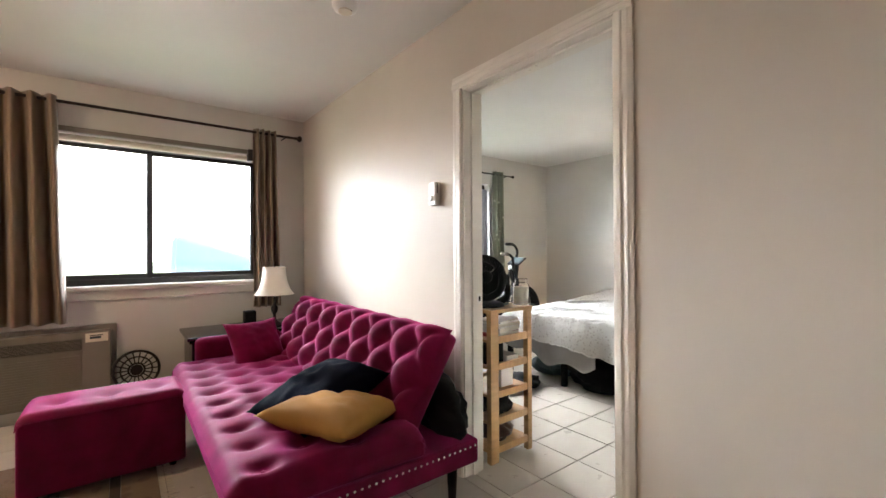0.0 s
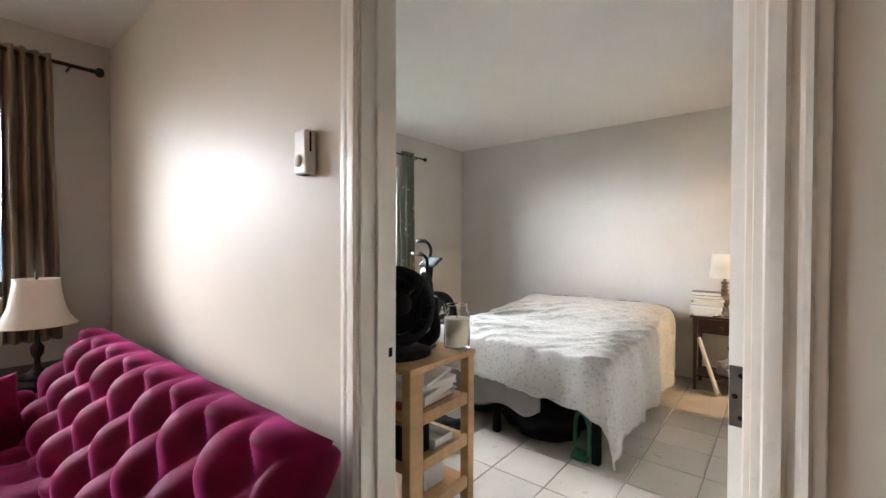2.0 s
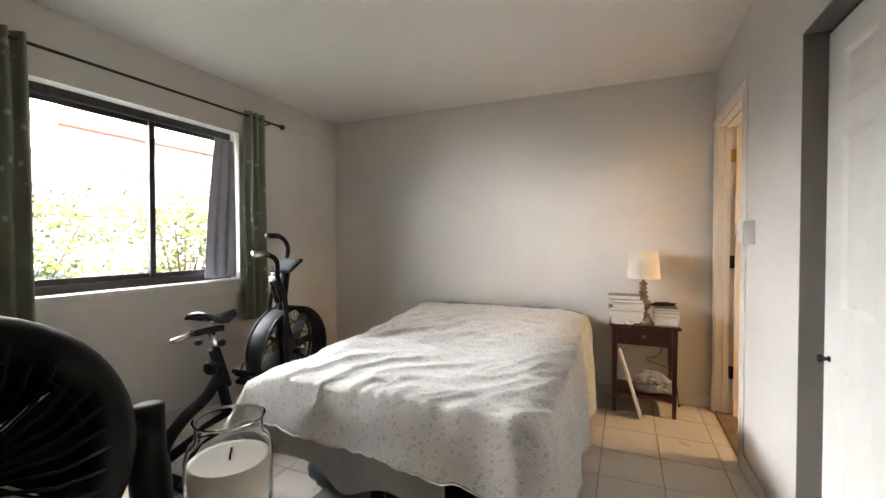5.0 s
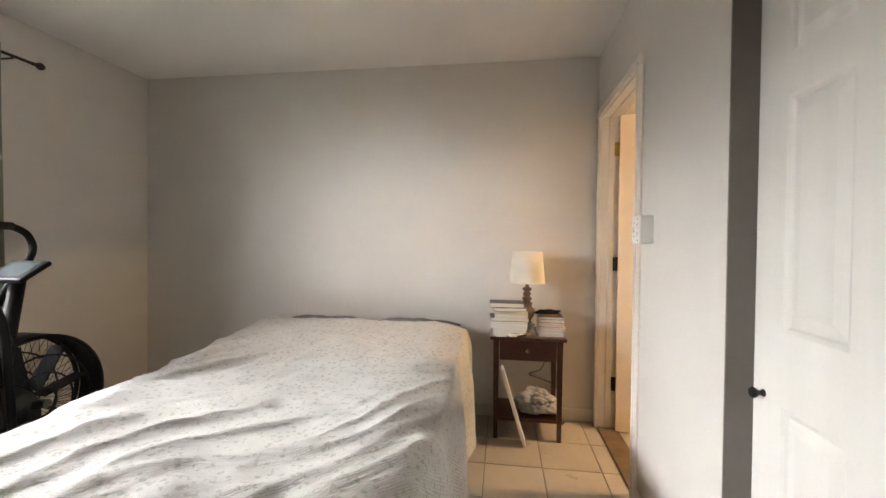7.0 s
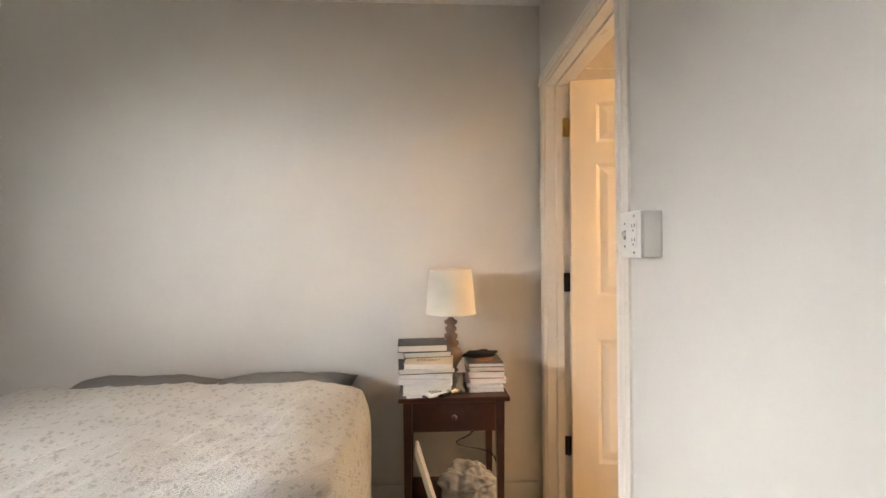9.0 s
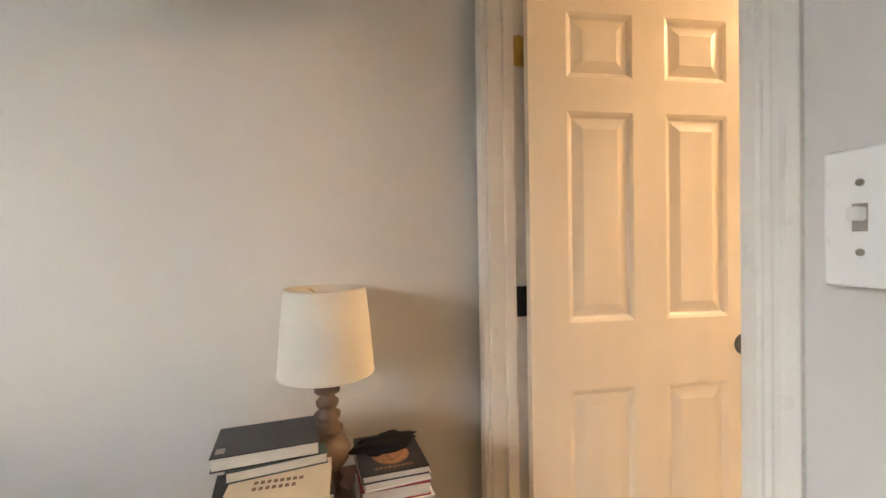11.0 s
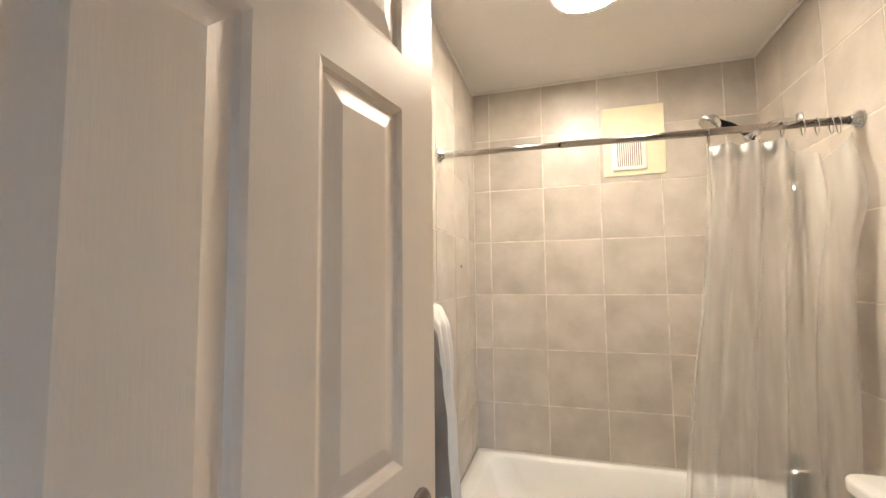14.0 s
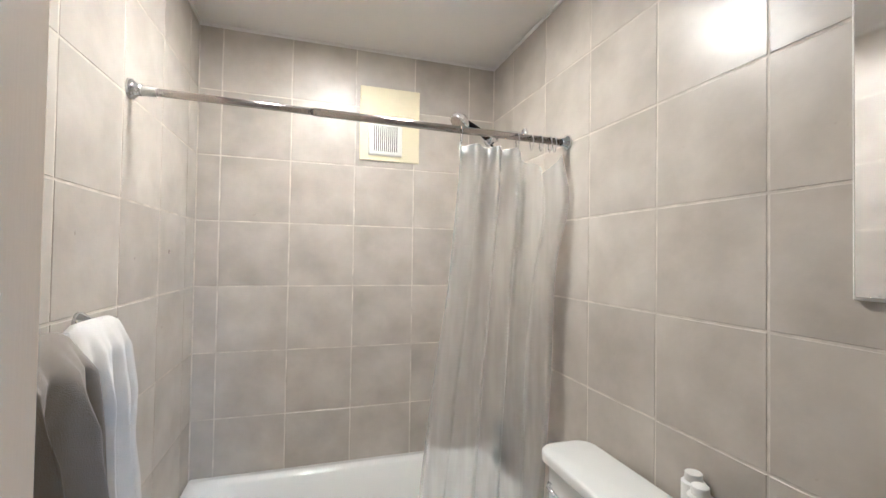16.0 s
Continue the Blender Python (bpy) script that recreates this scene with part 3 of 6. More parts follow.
structure("trim_closet_head", box(CLOSET_X0, CLOSET_X1 - 0.003, BATH_Y - 0.002, SOUTH + 0.002, CLOSET_H - 0.004, CLOSET_H + 0.003, 0.001, 1), JAMBSHADE, "closet head with its shade painted in as dark taupe")


def baseboards():
    runs = (("x", BED_X, EAST, NORTH - 0.011, NORTH - 0.0005), ("y", SOUTH, NORTH - 0.012, EAST - 0.011, EAST - 0.0005), ("x", CLOSET_X1 + 0.006, BDOOR_X0 - 0.075, SOUTH + 0.0005, SOUTH + 0.011),
            ("y", DOOR_Y1 + 0.075, NORTH - 0.012, BED_X + 0.0005, BED_X + 0.011), ("y", DOOR_Y1 + 0.075, NORTH - 0.012, LIV_X - 0.011, LIV_X - 0.0005),
            ("y", LIV_Y0, DOOR_Y0 - 0.075, LIV_X - 0.011, LIV_X - 0.0005), ("x", LIV_X0, LIV_X - 0.012, NORTH - 0.011, NORTH - 0.0005))
    for along, a0, a1, b0, b1 in runs:
        q = (a0, a1, b0, b1) if along == "x" else (b0, b1, a0, a1)
        structure("baseboard", box(*q, 0.0, 0.085, 0.003, 1), BWALL, "low off-white painted baseboard")


baseboards()
structure("trim_threshold", box(BDOOR_X0 + 0.001, BDOOR_X1 - 0.001, BATH_Y - 0.004, SOUTH + 0.002, 0.0008, 0.011, 0.004, 2), SADDLE, "brown marble threshold under the bathroom door")


def sliding_window(name, w, mull, flip, label):
    """A dark aluminium slider in a plaster recess, with a painted sill."""
    x0, x1, z0, z1 = w
    win = tagged(thing(name, label, "window"), "", "", "", "structure")
    y = NORTH + 0.10
    f = 0.050
    for nm, q in (("frame_bar", (x0, x1, y, y + 0.07, z0, z0 + f)), ("frame_bar", (x0, x1, y, y + 0.07, z1 - f, z1)),
                  ("frame_bar", (x0, x0 + f, y, y + 0.07, z0 + f, z1 - f)), ("frame_bar", (x1 - f, x1, y, y + 0.07, z0 + f, z1 - f))):
        part(nm, box(*q, 0.003, 1), ALU, win)
    for i, (s0, s1) in enumerate(((x0 + f, mull + 0.022), (mull - 0.022, x1 - f))):
        yy = y + (0.012 if i == flip else 0.040)
        sash = part("sash", box(s0, s0 + 0.038, yy, yy + 0.022, z0 + f, z1 - f, 0.003, 1), ALU, win)
        bm = bmesh.new()
        box(s1 - 0.038, s1, yy, yy + 0.022, z0 + f, z1 - f, 0.003, 1, bm)
        box(s0 + 0.038, s1 - 0.038, yy, yy + 0.022, z0 + f, z0 + f + 0.036, 0.003, 1, bm)
        box(s0 + 0.038, s1 - 0.038, yy, yy + 0.022, z1 - f - 0.03, z1 - f, 0.003, 1, bm)
        part("sash_rail", bm, ALU, sash)
        pane = part("pane", box(s0 + 0.034, s1 - 0.034, yy + 0.009, yy + 0.013, z0 + f + 0.03, z1 - f - 0.026), PANE, win, "clear window pane")
        pane.visible_shadow = False
    part("sill", box(x0 - 0.05, x1 + 0.05, NORTH - 0.035, NORTH + 0.099, z0 - 0.03, z0 + 0.004, 0.006, 2), BWALL, win, "off-white painted sill")
    part("apron", box(x0 - 0.03, x1 + 0.03, NORTH - 0.014, NORTH - 0.001, z0 - 0.105, z0 - 0.031, 0.004, 2), BWALL, win)
    return win


sliding_window("window_1", LW, 0.13, 0, "dark aluminium sliding window with a white sill")
sliding_window("window_2", BW, 3.325, 1, "dark aluminium sliding window over the exercise bike")


# ---- living room things ----
def bump_pillow(w, h, t, seed, pinch=0.12, n=26):
    """A stuffed square cushion lying in x and y: full in the middle, pulled out at the corners."""
    bm = bmesh.new()
    for s in (1, -1):
        g = []
        for i in range(n + 1):
            row = []
            for j in range(n + 1):
                u, v = 2 * i / n - 1, 2 * j / n - 1
                e = max(0.0, (1 - abs(u) ** 2.6) * (1 - abs(v) ** 2.6)) ** 0.55
                x = u * w / 2 * (1 - pinch * (1 - v * v) * u * u)
                y = v * h / 2 * (1 - pinch * (1 - u * u) * v * v)
                z = s * t / 2 * e * (1 + 0.22 * noise.noise((u * 2.2 + seed, v * 2.2, s * 3)))
                z += 0.010 * e * noise.noise((u * 5 + seed, v * 5, 2))
                row.append(bm.verts.new((x, y, z)))
            g.append(row)
        for i in range(n):
            for j in range(n):
                bm.faces.new((g[i][j], g[i + 1][j], g[i + 1][j + 1], g[i][j + 1]))
    bmesh.ops.remove_doubles(bm, verts=bm.verts[:], dist=0.0004)
    return bm


def cushion(name, label, w, h, t, m, mat, seed):
    ob = part(name, bump_pillow(w, h, t, seed), mat, None, smooth=True, at=m)
    return tagged(ob, label, "cushion", "cushions on the sofa")


def tufted(width, height, nu, nv, depth, thick):
    """A diamond-tufted panel in x and z, its front towards -y."""
    def fn(u, v):
        a, b = u * nu, v * nv
        pillow = (abs(math.sin(math.pi * (a + b))) * abs(math.sin(math.pi * (a - b)))) ** 0.6
        # distance to the nearest button, on a staggered grid
        i, j = round(2 * a), round(2 * b)
        near = 9.0
        for p in (i - 1, i, i + 1):
            for q in (j - 1, j, j + 1):
                if (p + q) % 2 == 0:
                    near = min(near, math.hypot((a - p / 2) * width / nu, (b - q / 2) * height / nv))
        puff = 1 - math.exp(-(near / 0.060) ** 2)
        d = pillow * (0.55 + 0.45 * puff)
        edge = min(1, min(u, 1 - u) * width / 0.07) * min(1, min(v, 1 - v) * height / 0.06)
        r = max(0.0, 1 - edge)
        y = -depth * d * (0.35 + 0.65 * edge) + 0.055 * r ** 2 + 0.004 * noise.noise((u * 14, v * 6, 2))
        return (u * width, y, v * height)
    bm = surface(fn, nu * 24, nv * 22)
    # sides and back
    box(0.012, width - 0.012, 0.03, thick, 0.012, height - 0.012, 0.03, 3, bm)
    return bm


def sofa():
    """Magenta tufted sofa-bed: base with a nail-head edge, tufted seat and reclined tufted back."""
    x0, x1, y0, y1 = 0.25, 1.27, 1.385, 3.32
    s = thing("sofa", "magenta velvet button-tufted sofa bed with nail-head trim", "sofa")
    part("base", box(x0 + 0.03, x1, y0, y1, 0.205, 0.315, 0.012, 3), VELVET, s)
    # seat: a padded top with rows of buttons
    sx0, sx1, sz = x0 - 0.035, 0.98, 0.445
    L, W = y1 - y0 - 0.01, sx1 - sx0

    def seat_fn(u, v):
        x, y = u * W, v * L
        z = 0.028 * noise.noise((x * 2.0, y * 1.3, 4)) * 0.35
        for i in range(4):
            for j in range(10):
                bx, by = W * (0.17 + 0.22 * i), L * (0.05 + 0.1 * j + (0.05 if i % 2 else 0))
                d2 = ((x - bx) / 0.062) ** 2 + ((y - by) / 0.040) ** 2
                if d2 < 9:
                    z -= 0.030 * math.exp(-d2)
        ex = min(u, 1 - u) * W
        ey = min(v, 1 - v) * L
        for e in (ex, ey):
            if e < 0.06:
                z -= 0.055 * (1 - e / 0.06) ** 2.2
        return (sx0 + x, y0 + 0.005 + y, sz + z)
    part("seat_top", surface(seat_fn, 56, 130), VELVET, s, smooth=True)
    part("seat_cushion", box(sx0 + 0.004, sx1, y0 + 0.009, y1 - 0.009, 0.315, sz - 0.052, 0.018, 3), VELVET, s)
    for i in range(4):
        for j in range(10):
            by = L * (0.05 + 0.1 * j + (0.05 if i % 2 else 0))
            if by < L - 0.06:
                part("button", lathe([(0.011, 0), (0.009, 0.004), (0, 0.006)], 10), VELVET, s, at=pose(sx0 + W * (0.17 + 0.22 * i), y0 + 0.005 + by, sz - 0.031))
    # back, leaning towards the wall
    tilt = 32.0
    b0, b1 = 1.49, 3.42
    m = pose(0.872, b1, 0.385, 0, 0, -90) @ pose(0, 0, 0, -tilt, 0, 0)
    back = part("backrest", tufted(b1 - b0, 0.535, 8, 2, 0.072, 0.13), VELVET, s, smooth=True, at=m)
    for i in range(1, 16):
        for k in range(1, 4):
            if (i + k) % 2 == 0:
                part("button", lathe([(0.012, 0), (0.010, 0.005), (0, 0.007)], 10), VELVET, back,
                     at=axis(((b1 - b0) * i / 16, 0.004, 0.535 * k / 4), (0, -1, 0)))
    # far armrest
    part("armrest", box(0.36, 0.95, y1 + 0.004, y1 + 0.105, 0.20, 0.575, 0.045, 4), VELVET, s, smooth=True)
    # nail heads along the near end
    for k in range(32):
        part("nail", lathe([(0.0065, 0), (0.0055, 0.003), (0, 0.0045)], 8), CHROME, s, at=axis((x0 + 0.06 + k * 0.0302, y0, 0.288), (0, -1, 0)))
    for lx in (x0 + 0.10, x1 - 0.08):
        for ly in (y0 + 0.10, y1 - 0.10):
            part("leg", lathe([(0, 0), (0.018, 0), (0.028, 0.20), (0, 0.205)], 14), BLACKGLOSS, s, at=pose(lx, ly, 0))
    return s


sofa()
cushion("magenta_cushion", "magenta velvet cushion leaning on the armrest", 0.39, 0.37, 0.13, pose(0.71, 3.11, 0.535, 58, 0, 14), VELVET, 1)
cushion("navy_cushion", "dark navy velvet cushion leaning on the backrest", 0.52, 0.40, 0.18, pose(0.68, 1.80, 0.545, 2, -14, 18), NAVY, 5)
cushion("mustard_cushion", "mustard yellow cotton cushion on the sofa", 0.46, 0.44, 0.15, pose(0.665, 1.625, 0.512, 2, 6, 30), MUSTARD, 9)


def ottoman():
    o = thing("ottoman", "magenta velvet bench ottoman with a buttoned top", "ottoman")
    x0, x1, y0, y1 = -0.445, 0.235, 2.66, 3.03

    def top(u, v):
        x, y = u * (x1 - x0), v * (y1 - y0)
        z = 0.0
        for i in range(3):
            d2 = ((x - (x1 - x0) * (0.2 + 0.3 * i)) / 0.05) ** 2 + ((y - 0.18) / 0.05) ** 2
            z -= 0.022 * math.exp(-d2)
        for e in (min(u, 1 - u) * (x1 - x0), min(v, 1 - v) * (y1 - y0)):
            if e < 0.045:
                z -= 0.035 * (1 - e / 0.045) ** 2
        return (x0 + x, y0 + y, 0.43 + z)
    part("top", surface(top, 56, 30), VELVET, o, smooth=True)
    part("body", box(x0 + 0.003, x1 - 0.003, y0 + 0.003, y1 - 0.003, 0.035, 0.394, 0.012, 2), VELVET, o)
    for i in range(3):
        part("button", lathe([(0.011, 0), (0.009, 0.004), (0, 0.006)], 10), VELVET, o, at=pose(x0 + (x1 - x0) * (0.2 + 0.3 * i), y0 + 0.18, 0.406))
    for lx in (x0 + 0.06, x1 - 0.06):
        for ly in (y0 + 0.05, y1 - 0.05):
            part("foot", lathe([(0, 0.008), (0.016, 0.008), (0.02, 0.036), (0, 0.036)], 12), BLACKGLOSS, o, at=pose(lx, ly, 0))


ottoman()


def rug():
    r = thing("rug", "beige and brown patterned rug with bands and a fringe", "rug")
    x0, x1, y0, y1 = -1.7, 0.10, 1.0, 3.2
    edges = ((x0, -1.0, RUG), (-1.0, -0.86, RUGBAND), (-0.86, -0.34, RUG), (-0.34, -0.29, RUGBAND), (-0.29, -0.10, RUG), (-0.10, -0.055, RUGBAND), (-0.055, x1, RUG))
    for a, b, m in edges:
        part("woven_band", box(a, b - 0.001, y0, y1, 0.0005, 0.0085, 0.002, 1), m, r)
    fringe = bmesh.new()
    for k in range(120):
        y = y0 + (y1 - y0) * (k + 0.5) / 120
        join(fringe, tube([(x1 - 0.002, y, 0.005), (x1 + 0.03, y + random.uniform(-0.006, 0.006), 0.003), (x1 + 0.06, y + random.uniform(-0.012, 0.012), 0.002)], 0.0018, 4))
    tagged(part("fringe", fringe, IVORY, r), "", "", "", "stuff")


rug()


def air_conditioner():
    """Through-wall unit: enamel case, dark outlet slot, rows of slats and a control flap."""
    a = thing("air_conditioner", "beige through-wall air conditioner with slatted grille", "air conditioner")
    x0, x1, z0, z1, y = -1.02, -0.115, 0.12, 0.615, NORTH - 0.09
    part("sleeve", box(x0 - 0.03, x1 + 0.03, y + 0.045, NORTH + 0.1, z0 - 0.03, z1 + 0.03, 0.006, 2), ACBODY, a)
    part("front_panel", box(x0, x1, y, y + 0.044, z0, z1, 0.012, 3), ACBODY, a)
    xc = x1 - 0.17
    part("outlet_recess", box(x0 + 0.03, xc, y - 0.002, y + 0.002, z1 - 0.135, z1 - 0.055), BLACKMAT, a, "dark air outlet")
    for k in range(9):
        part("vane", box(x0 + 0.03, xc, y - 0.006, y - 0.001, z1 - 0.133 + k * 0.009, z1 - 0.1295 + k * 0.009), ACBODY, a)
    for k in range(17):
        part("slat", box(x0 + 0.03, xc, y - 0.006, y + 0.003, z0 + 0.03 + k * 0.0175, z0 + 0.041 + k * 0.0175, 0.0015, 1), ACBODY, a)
    flap = part("control_flap", box(xc + 0.02, x1 - 0.02, y - 0.003, y + 0.002, z1 - 0.085, z1 - 0.02, 0.001, 1), IVORY, a)
    part("display", box(xc + 0.045, x1 - 0.06, y - 0.005, y - 0.002, z1 - 0.062, z1 - 0.045), SCREEN, flap)
    part("badge", box(xc + 0.045, x1 - 0.05, y - 0.005, y - 0.002, z1 - 0.040, z1 - 0.034), BLACK, flap)


air_conditioner()


def iron_disc():
    """Round pierced iron disc on a short stand."""
    d = thing("iron_disc_stand", "round black pierced iron disc on a short stand", "ornament", pose(0.035, 3.86, 0))
    c = 0.30
    part("base", lathe([(0, 0), (0.09, 0), (0.085, 0.012), (0.015, 0.022), (0.012, 0.14), (0, 0.14)], 20), DARKMETAL, d)
    for r, w in ((0.142, 0.010), (0.098, 0.006), (0.050, 0.007)):
        part("ring", tube([(r * math.cos(a), 0, c + r * math.sin(a)) for a in [2 * math.pi * k / 40 for k in range(40)]], w, 8, closed=True), DARKMETAL, d)
    part("hub", lathe([(0, -0.008), (0.04, -0.006), (0.04, 0.006), (0, 0.008)], 20), DARKMETAL, d, at=axis((0, 0, c), (0, -1, 0)))
    for k in range(18):
        a = 2 * math.pi * k / 18
        part("spoke", tube([(0.045 * math.cos(a), 0, c + 0.045 * math.sin(a)), (0.14 * math.cos(a), 0, c + 0.14 * math.sin(a))], 0.0048, 6), DARKMETAL, d)


iron_disc()


def end_table():
    t = thing("end_table", "glossy black corner end table with moulded edge", "table")
    x0, x1, y0, y1 = 0.32, 1.28, 3.45, 3.99
    part("tabletop", box(x0, x1, y0, y1, 0.535, 0.562, 0.010, 3), BLACKGLOSS, t)
    part("moulding", box(x0 + 0.015, x1 - 0.015, y0 + 0.015, y1 - 0.015, 0.515, 0.5345, 0.008, 2), BLACKGLOSS, t)
    part("body", box(x0 + 0.035, x1 - 0.035, y0 + 0.035, y1 - 0.02, 0.12, 0.5148, 0.006, 2), BLACKGLOSS, t)
    part("drawer_front", box(x0 + 0.08, x1 - 0.08, y0 + 0.022, y0 + 0.034, 0.36, 0.49, 0.005, 2), BLACKGLOSS, t)
    for lx in (x0 + 0.06, x1 - 0.06):
        for ly in (y0 + 0.06, y1 - 0.05):
            part("leg", lathe([(0, 0), (0.018, 0), (0.028, 0.08), (0.02, 0.122), (0, 0.122)], 12), BLACKGLOSS, t, at=pose(lx, ly, 0))


end_table()


def bell_lamp():
    l = thing("table_lamp", "bronze table lamp with a cream bell shade", "lamp", pose(0.985, 3.66, 0.5625))
    part("lamp_base", lathe([(0, 0), (0.07, 0), (0.068, 0.012), (0.03, 0.028), (0.014, 0.05), (0.012, 0.09), (0.026, 0.12), (0.028, 0.15), (0.012, 0.175), (0.009, 0.24),
                             (0.007, 0.30), (0.006, 0.50), (0.004, 0.505), (0.006, 0.52), (0, 0.53)], 24), DARKMETAL, l, smooth=True)
    sh = [(0.158, 0.262), (0.128, 0.305), (0.108, 0.36), (0.095, 0.43), (0.088, 0.495)]
    part("shade", lathe(sh + [(r - 0.003, z) for r, z in sh[::-1]] + [sh[0]], 36), SHADE, l, "cream fabric bell shade", smooth=True)
    for z, r in ((0.264, 0.159), (0.494, 0.089)):
        part("shade_trim", tube([(r * math.cos(2 * math.pi * k / 32), r * math.sin(2 * math.pi * k / 32), z) for k in range(32)], 0.003, 6, closed=True), IVORY, l)


bell_lamp()
spk = thing("small_speaker", "small black box speaker on the end table", "speaker", pose(0.80, 3.72, 0.5625))
part("speaker_body", box(-0.045, 0.045, -0.04, 0.04, 0, 0.13, 0.006, 2), BLACKMAT, spk)
part("speaker_grille", lathe([(0, 0.002), (0.03, 0.002), (0.032, 0)], 20), BLACK, spk, at=axis((0, -0.0402, 0.06), (0, -1, 0)))


def curtain_panel(name, label, x0, x1, z0, z1, y, folds, amp, mat, flare=0.06, group="curtains", seed=0, lean=0.0):
    """A hanging curtain gathered into vertical folds, wider at its foot."""
    def fn(u, v):
        z = z1 + (z0 - z1) * v
        w = (x1 - x0) * (1 + flare * v)
        ph = 2 * math.pi * folds * (u + 0.02 * noise.noise((u * 3 + seed, v * 2, 0)))
        a = amp * (0.75 + 0.4 * v + 0.3 * noise.noise((u * 4 + seed, v * 1.5, 3)))
        return (x0 + u * w + lean * v + 0.006 * noise.noise((u * 6, v * 4, seed)), y + a * math.sin(ph) + 0.010 * noise.noise((u * 5, v * 3, seed + 8)), z)
    c = thing(name, label, "curtain", None, group)
    part("cloth", surface(fn, folds * 14, 44, 0.0025), mat, c, smooth=True)
    return c


def curtain_rod(name, label, x0, x1, z, y, r, ends):
    c = thing(name, label, "curtain rod", None, "curtain rods")
    part("rod", tube([(x0, y, z), (x1, y, z)], r, 12), DARKMETAL, c)
    for x in ends:
        s = 1 if x > (x0 + x1) / 2 else -1
        part("finial", lathe([(0, 0), (r * 1.2, 0), (r * 1.3, 0.008), (r * 0.9, 0.016), (r * 2.3, 0.032), (r * 2.6, 0.045), (r * 1.8, 0.060), (0, 0.066)], 18), DARKMETAL, c,
             smooth=True, at=axis((x - s * 0.004, y, z), (s, 0, 0)))
        part("bracket", tube([(x - s * 0.10, NORTH, z - 0.012), (x - s * 0.10, y, z - 0.012)], 0.006, 8), DARKMETAL, c)
    return c


curtain_rod("curtain_rod", "dark bronze curtain rod with a turned finial", -1.05, 1.265, 2.272, 3.955, 0.0115, (1.265, -1.05))
curtain_panel("curtain", "brown satin grommet curtain drawn to the window's side", 0.885, 1.085, 0.690, 2.305, 3.955, 4, 0.030, CURTAIN, 0.20, seed=2)
curtain_panel("curtain", "brown satin grommet curtain drawn to the window's side", -0.83, -0.42, 0.685, 2.305, 3.955, 4, 0.050, CURTAIN, 0.14, seed=6)

blind = thing("rolled_blind", "beige fabric blind rolled up over the window", "blind")
part("headrail", box(-0.64, 0.965, NORTH - 0.034, NORTH - 0.002, 2.082, 2.118, 0.004, 2), ACBODY, blind)
part("rolled_cloth", tube([(-0.63, NORTH + 0.02, 2.045), (0.955, NORTH + 0.02, 2.045)], 0.026, 14), IVORY, blind)
part("end_bracket", box(0.855, 0.895, NORTH - 0.05, NORTH + 0.03, 2.02, 2.122, 0.004, 2), ALU, blind)

chime = thing("door_chime", "white plastic wall chime with a round button", "chime", pose(LIV_X, 1.838, 1.512))
part("chime_body", box(-0.040, -0.001, -0.031, 0.031, -0.066, 0.066, 0.009, 4), PLASTIC, chime)
part("chime_button", lathe([(0, 0.009), (0.013, 0.008), (0.018, 0.003), (0.019, 0)], 24), PLASTIC, chime, smooth=True, at=axis((-0.040, 0.004, -0.026), (-1, 0, 0)))
part("chime_slot", box(-0.026, -0.020, -0.0318, -0.0305, 0.0, 0.058), BLACKMAT, chime)
part("lower_slot", box(-0.03, -0.010, -0.020, 0.018, -0.0668, -0.0655), BLACKMAT, chime)

smoke = thing("smoke_detector", "white round smoke detector on the ceiling", "smoke detector", pose(0.87, 1.95, CEIL))
part("detector_body", lathe([(0, 0), (0.068, 0), (0.066, -0.012), (0.058, -0.030), (0.034, -0.038), (0, -0.040)], 32), PLASTIC, smoke, smooth=True)
part("detector_ring", lathe([(0.036, -0.0375), (0.034, -0.043), (0.02, -0.045), (0, -0.045)], 24), IVORY, smoke)
part("indicator", lathe([(0, 0.002), (0.004, 0.001), (0.004, 0)], 8), BLACK, smoke, at=pose(0.02, -0.03, -0.041, 180))


def lumpy(name, label, category, at, size, mat, seed, sub=4, rough=0.35):
    """A soft shapeless thing (a bag, folded clothes) that sits flat on its support."""
    bm = bmesh.new()
    bmesh.ops.create_icosphere(bm, subdivisions=sub, radius=1)
    for v in bm.verts:
        d = v.co.normalized()
        k = 1 + rough * noise.noise(d * 1.6 + Vector((seed, 0, 0))) + 0.35 * rough * noise.noise(d * 5 + Vector((0, seed, 0)))
        p = d * k
        p.z = max(p.z, -0.72)
        v.co = (p.x * size[0] / 2, p.y * size[1] / 2, (p.z + 0.72) * size[2] / 1.72)
    ob = part(name, bm, mat, None, smooth=True, at=at)
    return tagged(ob, label, category)


lumpy("black_bag", "soft black bag wedged behind the sofa back", "bag", pose(1.20, 1.62, 0.315), (0.17, 0.42, 0.26), BLACKMAT, 3)

